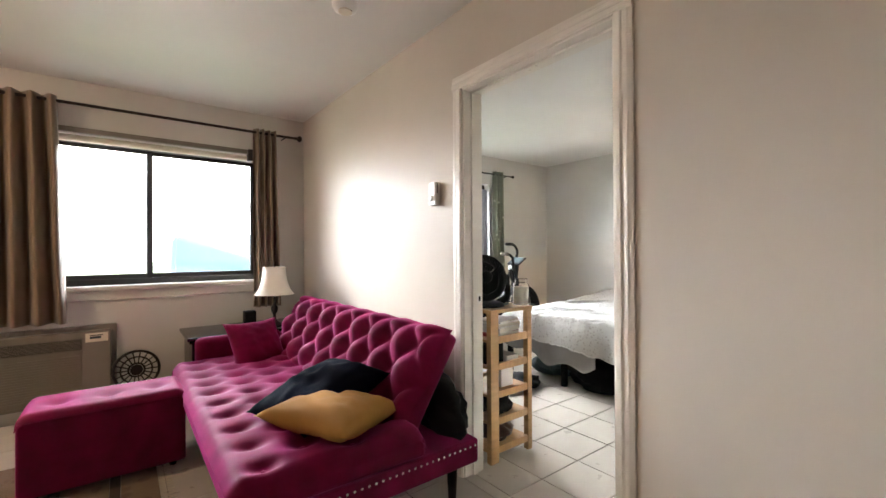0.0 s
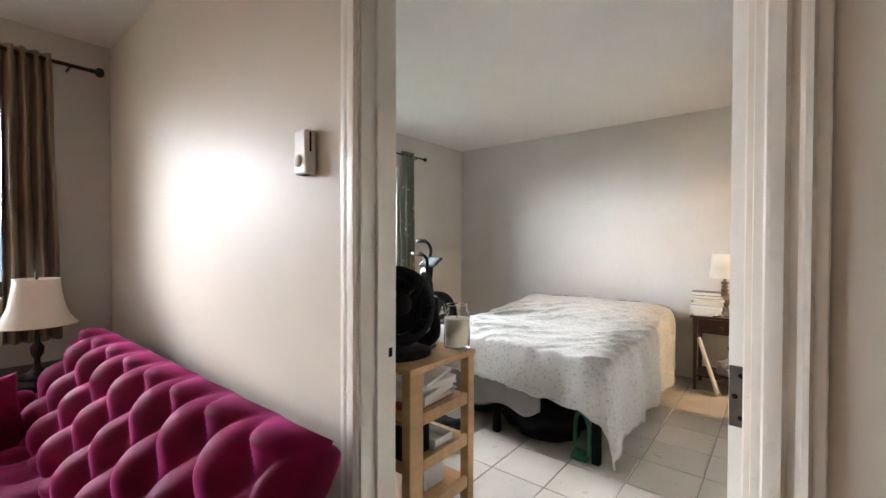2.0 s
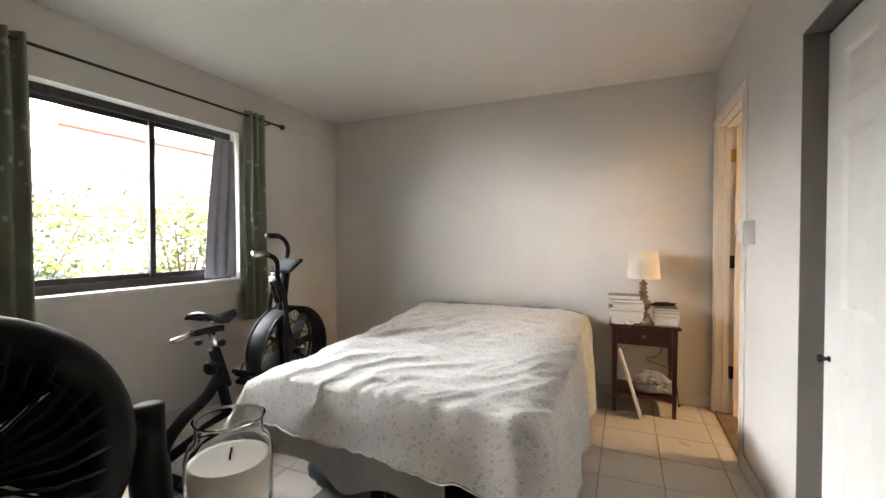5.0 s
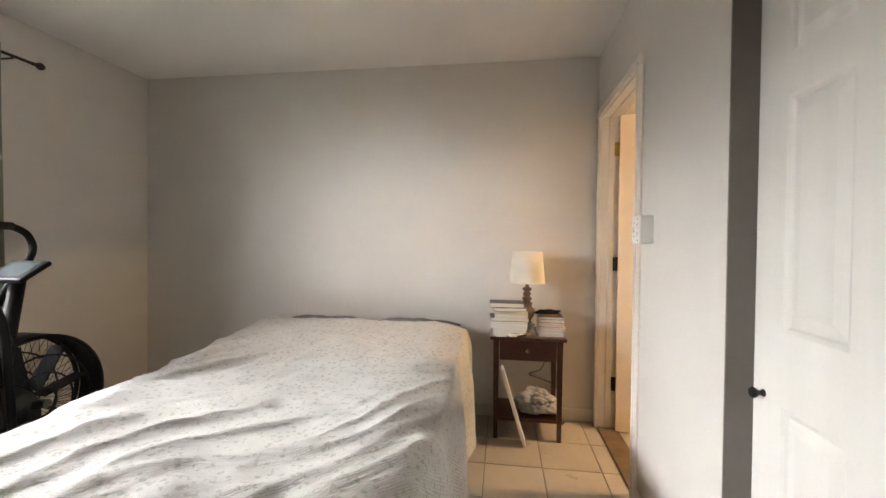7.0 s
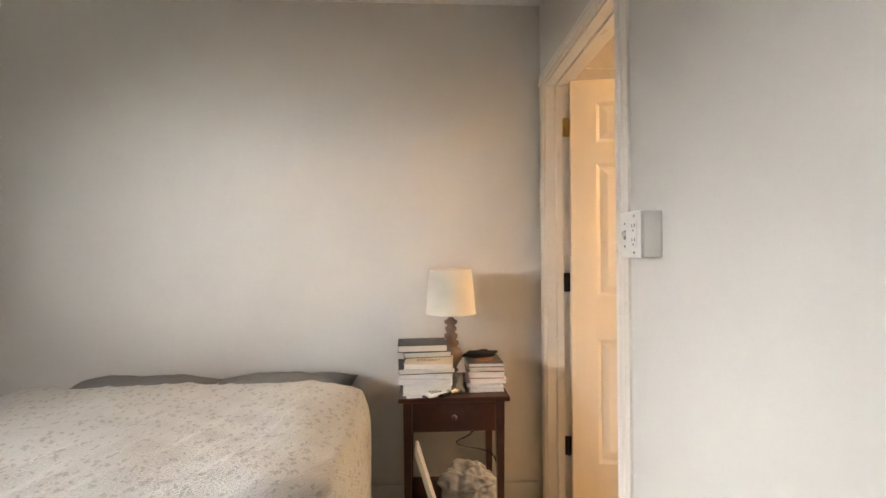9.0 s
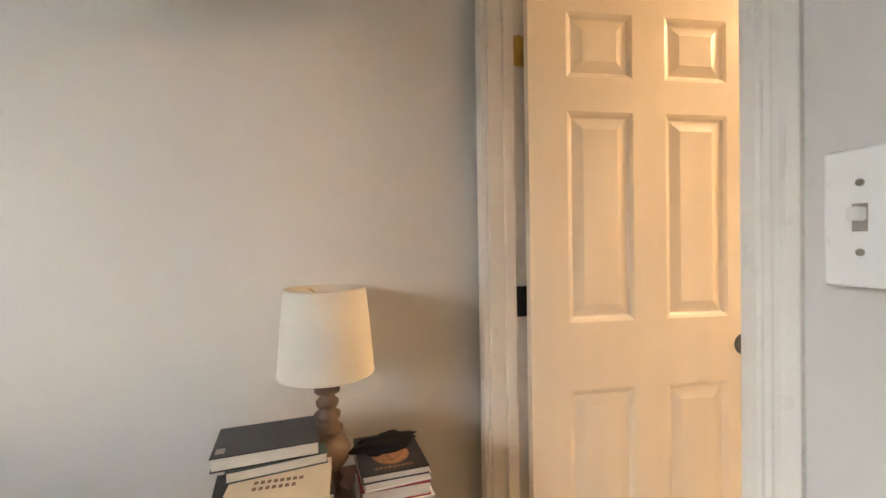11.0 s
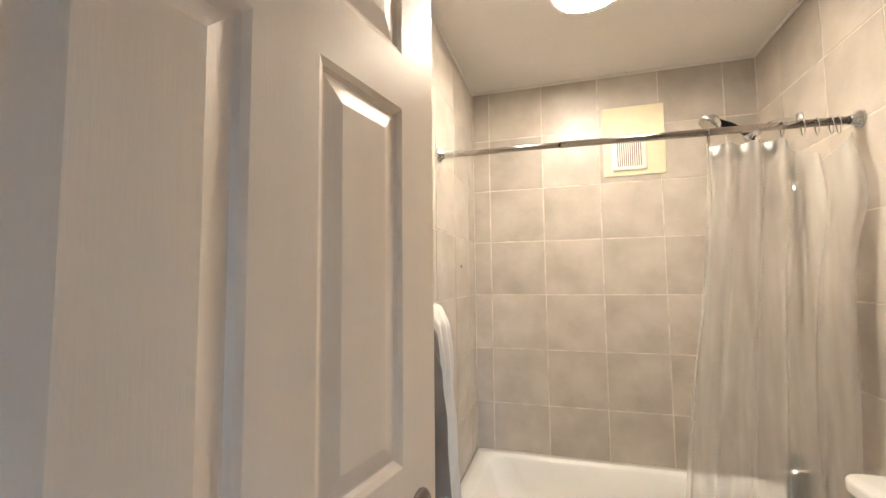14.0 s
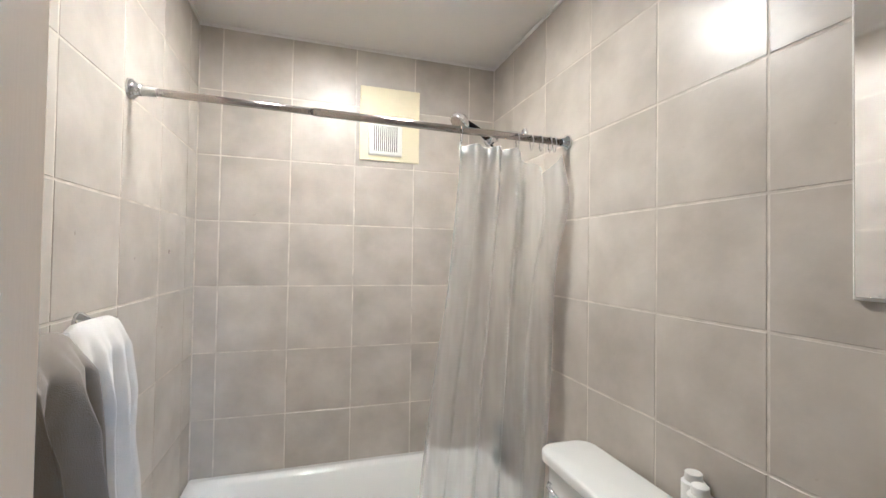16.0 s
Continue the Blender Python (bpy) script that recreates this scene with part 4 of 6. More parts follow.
# ---- bedroom things ----
def shelf_unit():
    s = thing("shelf_unit", "light birch open shelf unit beside the doorway", "shelf")
    x0, x1, y0, y1, top = 1.565, 1.905, 1.605, 1.935, 0.857
    part("top_board", box(x0 - 0.004, x1 + 0.004, y0 - 0.004, y1 + 0.004, top - 0.02, top, 0.002, 2), OAKTOP, s)
    for px in (x0, x1 - 0.036):
        for py in (y0, y1 - 0.036):
            wide = 0.062 if px == x0 else 0.036
            part("post", box(px, px + wide, py, py + 0.036, 0.0, top - 0.0205, 0.002, 1), OAK, s)
    for z in (0.665, 0.515, 0.36, 0.21, 0.05):
        part("end_rail", box(x0 + 0.063, x1 - 0.037, y0 + 0.002, y0 + 0.02, z, z + 0.04, 0.002, 1), OAKTOP, s)
        part("end_rail", box(x0 + 0.063, x1 - 0.037, y1 - 0.02, y1 - 0.002, z, z + 0.04, 0.002, 1), OAKTOP, s)
        part("shelf_board", box(x0 + 0.002, x1 - 0.002, y0 + 0.037, y1 - 0.037, z + 0.008, z + 0.022, 0.001, 1), OAKTOP, s)
    return s


shelf_unit()


def book(name, label, w, d, h, m, cover, group="", spine="y"):
    """A book lying flat: w along x, d along y, covers above and below the pages, spine at -x."""
    b = thing(name, label, "book", m, group)
    part("page_block", box(-w / 2 + 0.004, w / 2 - 0.003, -d / 2 + 0.003, d / 2 - 0.003, 0.0025, h - 0.0025), PAPER, b, "cream book pages")
    bm = box(-w / 2, w / 2, -d / 2, d / 2, 0, 0.0024, 0.0006, 1)
    box(-w / 2, w / 2, -d / 2, d / 2, h - 0.0024, h, 0.0006, 1, bm)
    box(-w / 2, -w / 2 + 0.0034, -d / 2, d / 2, 0.0024, h - 0.0024, bm=bm)
    part("cover", bm, cover, b)
    return b


def stack(cx, cy, z, items, group):
    """Books on one another: (label, w, d, h, cover, dx, dy, turn)."""
    out = []
    for label, w, d, h, cover, dx, dy, rz in items:
        out.append(book("book", label, w, d, h, pose(cx + dx, cy + dy, z, 0, 0, rz), cover, group))
        z += h + 0.0005
    return out, z


SH = 1.74, 1.77
stack(*SH, 0.688, [("red paperback on the shelf unit", 0.23, 0.16, 0.022, COVERRED, 0.0, -0.03, 4), ("white softcover book on the shelf unit", 0.22, 0.16, 0.03, COVERWHITE, 0.01, -0.04, 12),
                   ("white and red paperback on the shelf unit", 0.24, 0.17, 0.026, COVERWHITE, 0.0, -0.03, -6), ("pale grey magazine on the shelf unit", 0.22, 0.17, 0.012, COVERWHITE, 0.01, -0.03, 16)], "books on the shelf unit")
b1 = thing("storage_box", "dark grey storage box on the shelf unit", "box", pose(1.66, 1.76, 0.5375))
part("box_body", box(-0.06, 0.06, -0.10, 0.10, 0, 0.11, 0.004, 2), BLACKMAT, b1)
b2 = thing("tray", "white plastic tray on the shelf unit", "tray", pose(1.775, 1.74, 0.5375))
part("tray_base", box(-0.05, 0.05, -0.10, 0.10, 0, 0.006, 0.002, 1), PLASTIC, b2)
for q in ((-0.05, -0.046, -0.10, 0.10), (0.046, 0.05, -0.10, 0.10), (-0.046, 0.046, -0.10, -0.096), (-0.046, 0.046, 0.096, 0.10)):
    part("tray_side", box(*q, 0.006, 0.035, 0.001, 1), PLASTIC, b2)
b3 = thing("white_carton", "upright white cardboard carton on the shelf unit", "carton", pose(1.77, 1.73, 0.3825))
part("carton_body", box(-0.05, 0.05, -0.05, 0.05, 0, 0.12, 0.002, 1), COVERWHITE, b3)
part("carton_flap", box(-0.049, 0.049, -0.049, 0.049, 0.1205, 0.1225, 0.0008, 1), COVERWHITE, b3)
lumpy("folded_black_clothes", "folded black clothes on the shelf unit", "clothes", pose(1.73, 1.76, 0.2325), (0.22, 0.24, 0.11), BLACKMAT, 12)
lumpy("brown_pouch", "reddish brown leather pouch on the lowest shelf", "pouch", pose(1.74, 1.76, 0.0725), (0.22, 0.22, 0.10), CHERRY, 15)


def table_fan():
    """Black drum fan hung in a U-shaped stand."""
    f = thing("table_fan", "black plastic table fan tilted in its stand", "fan", pose(1.68, 1.785, 0.8575))
    c = Vector((0, 0, 0.165))
    d = Vector((-0.35, -0.90, 0.22)).normalized()
    tilt = axis(c, d)
    R, D = 0.128, 0.05
    ring = [(R - 0.012, -D), (R, -D - 0.004), (R + 0.012, -D * 0.6), (R + 0.015, 0), (R + 0.012, D * 0.6), (R, D + 0.004), (R - 0.026, D), (R - 0.030, 0), (R - 0.012, -D)]
    drum = part("drum", lathe(ring, 48), BLACK, f, smooth=True, at=tilt)
    for side in (1, -1):
        grille = bmesh.new()
        for k in range(36):
            a, b = 2 * math.pi * k / 36, 2 * math.pi * (k + 1.7) / 36
            join(grille, tube([(0.034 * math.cos(a), 0.034 * math.sin(a), side * (D + 0.010)), (0.08 * math.cos((a + b) / 2), 0.08 * math.sin((a + b) / 2), side * (D + 0.008)),
                               ((R - 0.008) * math.cos(b), (R - 0.008) * math.sin(b), side * D)], 0.0019, 5))
        part("grille", grille, BLACK, drum)
        part("hub", lathe([(0, side * (D + 0.018)), (0.030, side * (D + 0.016)), (0.036, side * (D + 0.006)), (0.036, side * (D - 0.004))], 28), BLACK, drum, smooth=True)
    blade = bmesh.new()
    for k in range(5):
        a0 = 2 * math.pi * k / 5

        def fn(u, v, a0=a0):
            r = 0.03 + 0.078 * u
            a = a0 + (v - 0.5) * (1.1 + 0.2 * u)
            return (r * math.cos(a), r * math.sin(a), (v - 0.5) * 0.04)
        join(blade, surface(fn, 6, 6, 0.003))
    part("rotor", blade, BLACKMAT, drum, smooth=True)
    # the stand
    across = Vector((-d.y, d.x, 0)).normalized()
    for s in (1, -1):
        e = across * s * (R + 0.028)
        part("arm", tube(curve([(e.x * 0.62, e.y * 0.62, 0.014), (e.x * 0.98, e.y * 0.98, 0.05), (e.x, e.y, 0.11), (e.x * 0.99, e.y * 0.99, 0.185)], 5), [0.024] * 6 + [0.021] * 5 + [0.017] * 5, 12), BLACK, f, smooth=True)
        part("pivot", tube([(c + across * s * (R + 0.008)), (c + across * s * (R + 0.036))], 0.017, 16), BLACK, f)
    part("foot", lathe([(0, 0), (0.125, 0), (0.122, 0.014), (0.10, 0.024), (0.05, 0.03), (0, 0.031)], 40), BLACK, f, smooth=True)


table_fan()

jar = thing("candle_jar", "clear glass jar candle half full of cream wax", "candle", pose(1.882, 1.668, 0.8575))
outer = [(0, 0), (0.044, 0), (0.049, 0.006), (0.049, 0.118), (0.045, 0.130), (0.038, 0.136), (0.038, 0.156), (0.041, 0.160)]
inner = [(0.0385, 0.160), (0.0355, 0.155), (0.0355, 0.134), (0.0425, 0.126), (0.0462, 0.117), (0.0462, 0.009), (0, 0.008)]
part("glass", lathe(outer + inner, 40), JARGLASS, jar, "clear glass jar", smooth=True)
bpy.data.objects["glass"].visible_shadow = False
part("wax", lathe([(0, 0.0085), (0.0455, 0.0095), (0.0455, 0.110), (0.040, 0.1085), (0.010, 0.107), (0, 0.1065)], 40), WAX, jar, "cream candle wax", smooth=True)
part("wick", tube([(0, 0, 0.107), (0.001, 0, 0.114), (0.004, 0.001, 0.120)], 0.0012, 6), BLACKMAT, jar)
pen = thing("pen", "dark teal pen on the shelf top", "pen", pose(1.80, 1.72, 0.8625, 0, 0, 20))
part("barrel", tube([(-0.045, 0, 0), (0.035, 0, 0), (0.047, 0, 0)], [0.005, 0.005, 0.0015], 10), COVERTEAL, pen)
part("clip", box(-0.043, -0.012, -0.001, 0.001, 0.0045, 0.0062), CHROME, pen)


# the bed
BX0, BX1, BY0, BY1, BTOP = 2.98, 4.97, 1.50, 2.87, 0.60


def bed():
    b = thing("bed", "full-size bed on a black metal frame with a grey sheet", "bed")
    part("mattress", box(BX0, BX1, BY0, BY1, 0.34, 0.575, 0.05, 4), SHEET, b, "mattress in a grey sheet", smooth=True)
    part("box_frame", box(BX0 + 0.01, BX1 - 0.01, BY0 + 0.01, BY1 - 0.01, 0.30, 0.339, 0.008, 2), BLACKMAT, b)
    for x in (BX0 + 0.03, (BX0 + BX1) / 2, BX1 - 0.05):
        for y in (BY0 + 0.03, (BY0 + BY1) / 2, BY1 - 0.05):
            part("leg", box(x - 0.022, x + 0.022, y - 0.022, y + 0.022, 0, 0.2995, 0.004, 2), BLACKMAT, b)
    # loose grey sheet that hangs at the foot
    def hang(u, v):
        y = BY0 + 0.35 + u * (BY1 - BY0 - 0.30)
        return (BX0 - 0.022 - 0.012 * math.sin(u * 21 + 0.6 * math.sin(u * 9)) * (0.3 + v), y, 0.46 - v * (0.23 + 0.05 * math.sin(u * 5) + 0.03 * math.sin(u * 17)))
    part("hanging_sheet", surface(hang, 70, 14, 0.002), SHEET, b, "crumpled grey sheet hanging at the foot", smooth=True)
    return b


bed()


def bed_cover():
    """The bedspread: it lies over mattress and pillows and falls over three sides in soft folds."""
    foot, right, left = 0.29, 0.50, 0.26
    lx, ly = BX1 - 0.20 - BX0 + foot, BY1 - BY0 + right + left
    nx, ny = 190, 200

    def top(x, y):
        h = BTOP
        # raised by the pillows towards the head
        k = max(0.0, (x - (BX1 - 1.15)) / 1.15)
        h += 0.115 * (k * k * (3 - 2 * k)) if k < 1 else 0.115
        side = min(y - BY0, BY1 - y)
        h -= 0.035 * max(0.0, 1 - side / 0.22) ** 2
        across, along_ = 0.60 * x + 0.80 * y, 0.80 * x - 0.60 * y
        wob = across + 0.10 * noise.noise((x * 1.6, y * 1.6, 12.0))
        h += 0.016 * noise.noise((x * 1.9 + y * 0.9, y * 2.4 - x * 0.6, 1.0))
        calm = 1.0 - 0.65 * max(0.0, min(1.0, (x - 4.0) / 0.6))
        for f, g, seed, high in ((5.5, 0.9, 5.0, 0.036), (11.0, 1.7, 15.0, 0.018), (21.0, 3.4, 25.0, 0.008)):
            ridge = max(0.0, 1 - 2.4 * abs(noise.noise((wob * f, along_ * g, seed)))) ** 2
            h += high * calm * ridge * max(0.0, min(1.0, 0.55 + 1.2 * noise.noise((x * 1.3, y * 1.3, seed + 4.0))))
        h += 0.008 * noise.noise((x * 13, y * 8, 7))
        return h

    def fn(u, v):
        cx = BX0 - foot + u * lx
        cy = BY0 - right + v * ly + 0.03 * math.sin(u * 5)
        ox = max(0.0, BX0 - cx)
        oy = max(0.0, BY0 - cy) if cy < BY0 else max(0.0, cy - BY1)
        sgn = -1 if cy < BY0 else 1
        x, y = max(cx, BX0), min(max(cy, BY0), BY1)
        z = top(x, y)
        if ox == 0 and oy == 0:
            return (x, y, z)
        o = math.hypot(ox, oy)
        d = o * (1 - 0.10 * (min(ox, oy) / (o + 1e-6))) * (1 - 0.30 * max(0.0, min(1.0, (cy - BY0) / (BY1 - BY0))) * (1 if ox > 0 else 0))
        n1 = math.sin((cy if ox >= oy else cx) * 13 + 1.5 * noise.noise((cx * 2, cy * 2, 3)))
        fall = min(d, 0.06)
        out = 0.050 * (1 - math.exp(-d / 0.05)) + 0.05 * d + (0.013 if ox >= oy else 0.022) * n1 * min(1, d / 0.2)
        corner = min(ox, oy)
        ax, ay = (ox / o, sgn * oy / o)
        spread = out + 0.18 * corner
        z2 = z - max(0.0, d - 0.02) - 0.02 * min(1, d / 0.05)
        return (x - ax * spread, y + ay * spread, max(0.05, z2))
    c = thing("bedspread", "cream flower-print bedspread rumpled over the bed", "bedspread")
    part("quilted_cloth", surface(fn, nx, ny, 0.006), QUILT, c, smooth=True)
    rim = [fn(1 - k / 120, 0) for k in range(120)] + [fn(0, k / 120) for k in range(120)] + [fn(k / 120, 1) for k in range(121)]
    part("hem", tube(rim, 0.0055, 6), QUILT, c, "stitched hem", smooth=True)


bed_cover()
for k, (px, py, rz, sd) in enumerate(((4.90, 2.50, 88, 2), (4.90, 1.86, 92, 7))):
    p = part("pillow", bump_pillow(0.64, 0.36, 0.13, sd, 0.06), PILLOWGREY, None, smooth=True, at=pose(px, py, 0.615, 0, -8, rz - 90) @ pose(0, 0, 0, 0, 0, 90))
    tagged(p, "grey pillow under the bedspread at the wall", "pillow", "pillows on the bed")
lumpy("black_duffel", "soft black bag under the bed", "bag", pose(3.22, 1.95, 0.0), (0.42, 0.62, 0.27), BLACKMAT, 21)
lumpy("grey_shoe_bag", "dark grey cloth bag under the bed", "bag", pose(3.30, 2.50, 0.0), (0.40, 0.42, 0.20), COVERTEAL, 25)
lumpy("black_trousers", "crumpled black clothes on the floor by the bed", "clothes", pose(2.72, 2.42, 0.0), (0.36, 0.26, 0.09), BLACKMAT, 31, rough=0.6)
grn = thing("green_bottle_carrier", "green plastic handle carrier beside the bed leg", "carrier", pose(3.02, 1.62, 0))
part("carrier_base", box(-0.05, 0.05, -0.05, 0.05, 0, 0.035, 0.01, 2), GREENPLASTIC, grn)
part("carrier_handle", tube(curve([(-0.01, -0.045, 0.03), (-0.012, -0.05, 0.16), (0, -0.02, 0.25), (0, 0.03, 0.24), (0.01, 0.045, 0.03)], 5), 0.012, 8), GREENPLASTIC, grn)


def nightstand():
    n = thing("nightstand", "dark cherry wood nightstand with one drawer", "nightstand")
    x0, x1, y0, y1, top = 4.765, 5.105, 0.895, 1.315, 0.637
    part("tabletop", box(x0 - 0.015, x1 + 0.004, y0 - 0.02, y1 + 0.02, top - 0.02, top, 0.004, 3), CHERRY, n)
    for px in (x0, x1 - 0.036):
        for py in (y0, y1 - 0.036):
            bm = box(px, px + 0.036, py, py + 0.036, 0, top - 0.0205, 0.002, 1)
            for v in bm.verts:
                if v.co.z < 0.1:
                    v.co.x += (px + 0.018 - v.co.x) * 0.3
                    v.co.y += (py + 0.018 - v.co.y) * 0.3
            part("leg", bm, CHERRY, n)
    part("apron", box(x0 + 0.037, x1 - 0.037, y0 + 0.006, y0 + 0.02, 0.49, top - 0.021), CHERRY, n)
    part("apron", box(x0 + 0.037, x1 - 0.037, y1 - 0.02, y1 - 0.006, 0.49, top - 0.021), CHERRY, n)
    part("back_panel", box(x1 - 0.02, x1 - 0.006, y0 + 0.037, y1 - 0.037, 0.49, top - 0.021), CHERRY, n)
    part("lower_shelf", box(x0 + 0.006, x1 - 0.006, y0 + 0.006, y1 - 0.006, 0.115, 0.133, 0.002, 1), CHERRY, n)
    dr = part("drawer", box(x0 + 0.002, x0 + 0.02, y0 + 0.038, y1 - 0.038, 0.492, top - 0.024, 0.003, 2), CHERRY, n)
    part("drawer_knob", lathe([(0, 0), (0.008, 0), (0.007, 0.010), (0.012, 0.016), (0.010, 0.023), (0, 0.025)], 16), CHERRY, dr, smooth=True, at=axis((x0 + 0.002, (y0 + y1) / 2, 0.555), (-1, 0, 0)))


nightstand()
board = thing("leaning_board", "white framed board leaning under the nightstand", "board", pose(4.712, 1.195, 0.247, -17, 0, 0))
part("board_panel", box(-0.045, 0.05, -0.007, 0.007, -0.245, 0.225, 0.003, 1), COVERWHITE, board)
part("board_edge", box(-0.049, -0.0455, -0.009, 0.009, -0.245, 0.225, 0.001, 1), PLASTIC, board)
lumpy("plastic_bag", "crumpled pale plastic bag on the nightstand's lower shelf", "bag", pose(4.93, 1.03, 0.1335), (0.24, 0.24, 0.13), BAGPLASTIC, 41, 5, 0.5)
cable = thing("power_cable", "thin black power cable behind the nightstand", "cable")
part("cord", tube(curve([(5.09, 0.94, 0.60), (5.10, 0.96, 0.45), (5.06, 1.0, 0.36), (4.98, 1.08, 0.345), (5.07, 0.90, 0.25), (5.08, 0.865, 0.10), (5.03, 0.86, 0.008), (5.07, 0.84, 0.006)], 6), 0.0035, 6), BLACKMAT, cable)


def turned_lamp():
    l = thing("table_lamp", "table lamp with a turned brown wood base and linen shade", "lamp", pose(4.945, 1.105, 0.6375))
    part("lamp_base", lathe([(0, 0), (0.052, 0), (0.054, 0.012), (0.040, 0.022), (0.030, 0.034), (0.024, 0.048), (0.034, 0.060), (0.024, 0.070), (0.034, 0.090), (0.050, 0.112), (0.054, 0.132),
                             (0.046, 0.152), (0.028, 0.166), (0.036, 0.176), (0.036, 0.186), (0.022, 0.198), (0.030, 0.210), (0.031, 0.220), (0.018, 0.230), (0.026, 0.240), (0.027, 0.250),
                             (0.015, 0.262), (0.030, 0.272), (0.030, 0.282), (0.012, 0.292), (0.010, 0.330), (0.006, 0.34), (0.006, 0.49), (0, 0.495)], 32), TURNED, l, smooth=True)
    sh = [(0.113, 0.318), (0.105, 0.42), (0.095, 0.520)]
    part("shade", lathe(sh + [(r - 0.002, z) for r, z in sh[::-1]] + [sh[0]], 44), SHADE, l, "cream linen drum shade", smooth=True)
    for z, r in ((0.319, 0.1135), (0.519, 0.0955)):
        part("shade_ring", tube([(r * math.cos(2 * math.pi * k / 36), r * math.sin(2 * math.pi * k / 36), z) for k in range(36)], 0.0016, 6, closed=True), SHADE, l)
    for k in range(3):
        a = 2 * math.pi * k / 3 + 0.4
        part("spider_arm", tube([(0, 0, 0.49), (0.094 * math.cos(a), 0.094 * math.sin(a), 0.512)], 0.0018, 6), BRASS, l)


turned_lamp()
NS = 0.6375
_, zt = stack(4.87, 1.218, NS, [("tan hardcover book on the nightstand", 0.15, 0.205, 0.046, COVERCREAM, -0.01, 0.0, 183), ("white softcover book on the nightstand", 0.16, 0.225, 0.022, COVERWHITE, -0.02, 0.0, 175),
                              ("teal softcover book on the nightstand", 0.16, 0.22, 0.020, COVERWHITE, -0.01, 0.0, 178), ("dark hardcover book on the nightstand", 0.17, 0.235, 0.024, COVERDARK, -0.005, 0.003, 184),
                              ("cream softcover book with a printed title", 0.15, 0.20, 0.024, COVERCREAM, -0.045, -0.012, 175),
                              ("teal softcover book on the nightstand", 0.15, 0.205, 0.024, COVERTEAL, 0.06, 0.0, 186), ("black hardcover notebook with a silver label", 0.15, 0.215, 0.030, COVERDARK, 0.06, 0.018, 182)],
             "books on the nightstand")
cream, black = _[4], _[6]
for row, (n_bars, lift) in enumerate(((7, 0.018), (8, -0.004))):
    for k in range(n_bars):
        part("title_bar", box(lift - 0.006, lift + 0.006, -0.05 + k * 0.0125, -0.042 + k * 0.0125, 0.0241, 0.0246), TURNED, cream)
part("silver_label", box(0.035, 0.060, -0.100, -0.082, 0.0301, 0.0308), NICKEL, black, "small silver label")
_, zr = stack(4.895, 0.965, NS, [("white softcover book on the nightstand", 0.17, 0.15, 0.020, COVERWHITE, 0, 0, 182), ("white softcover book on the nightstand", 0.17, 0.15, 0.016, COVERWHITE, 0.005, 0.004, 176),
                              ("white softcover book on the nightstand", 0.18, 0.155, 0.020, COVERWHITE, 0, -0.008, 180), ("thick red hardcover book on the nightstand", 0.18, 0.155, 0.030, COVERRED, 0.004, -0.003, 178),
                              ("white softcover book on the nightstand", 0.17, 0.15, 0.016, COVERWHITE, 0.0, 0.0, 183), ("black softcover book with a copper roundel", 0.19, 0.15, 0.018, COVERDARK, 0.01, 0.0, 180)],
             "books on the nightstand")
roundel = _[-1]
part("printed_roundel", lathe([(0, 0.0008), (0.043, 0.0006), (0.044, 0)], 32), COPPER, roundel, at=pose(0.018, 0.0, 0.0182))
for k in range(9):
    part("title_bar", box(0.070, 0.077, -0.045 + k * 0.010, -0.038 + k * 0.010, 0.0181, 0.0186), COPPER, roundel)
lumpy("black_sleep_mask", "black cloth eye mask on the book stack", "eye mask", pose(4.925, 0.975, zr + 0.0006, 0, 0, 6), (0.075, 0.155, 0.026), BLACKMAT, 51, 4, 0.45)
rem = thing("remote_control", "small white remote control on the nightstand", "remote", pose(4.785, 1.17, NS + 0.0005, 0, 0, 28))
part("remote_body", box(-0.019, 0.019, -0.052, 0.052, 0, 0.016, 0.004, 2), PLASTIC, rem)
for i in range(2):
    for j in range(4):
        part("key", lathe([(0.0048, 0), (0.004, 0.002), (0, 0.0022)], 10), BLACKMAT, rem, at=pose(-0.008 + 0.016 * i, -0.005 + 0.013 * j, 0.0158))
card = thing("paper_card", "small white card on the nightstand", "card", pose(4.775, 1.27, NS + 0.0006, 0, 0, 8))
part("card_sheet", box(-0.022, 0.022, -0.032, 0.032, 0, 0.0012), COVERWHITE, card)
lumpy("crumpled_foil_pack", "crumpled grey foil pack on the nightstand", "packet", pose(4.82, 1.085, NS), (0.045, 0.05, 0.075), PILLOWGREY, 57, 4, 0.8)
gad = thing("silver_gadget", "small silver clip device on the nightstand", "device", pose(4.795, 1.105, NS + 0.0005, 0, 12, 40))
part("gadget_body", box(-0.018, 0.018, -0.026, 0.026, 0.004, 0.022, 0.004, 2), NICKEL, gad)
part("gadget_strap", box(-0.016, 0.016, 0.026, 0.075, 0.002, 0.012, 0.003, 2), BLACKMAT, gad)

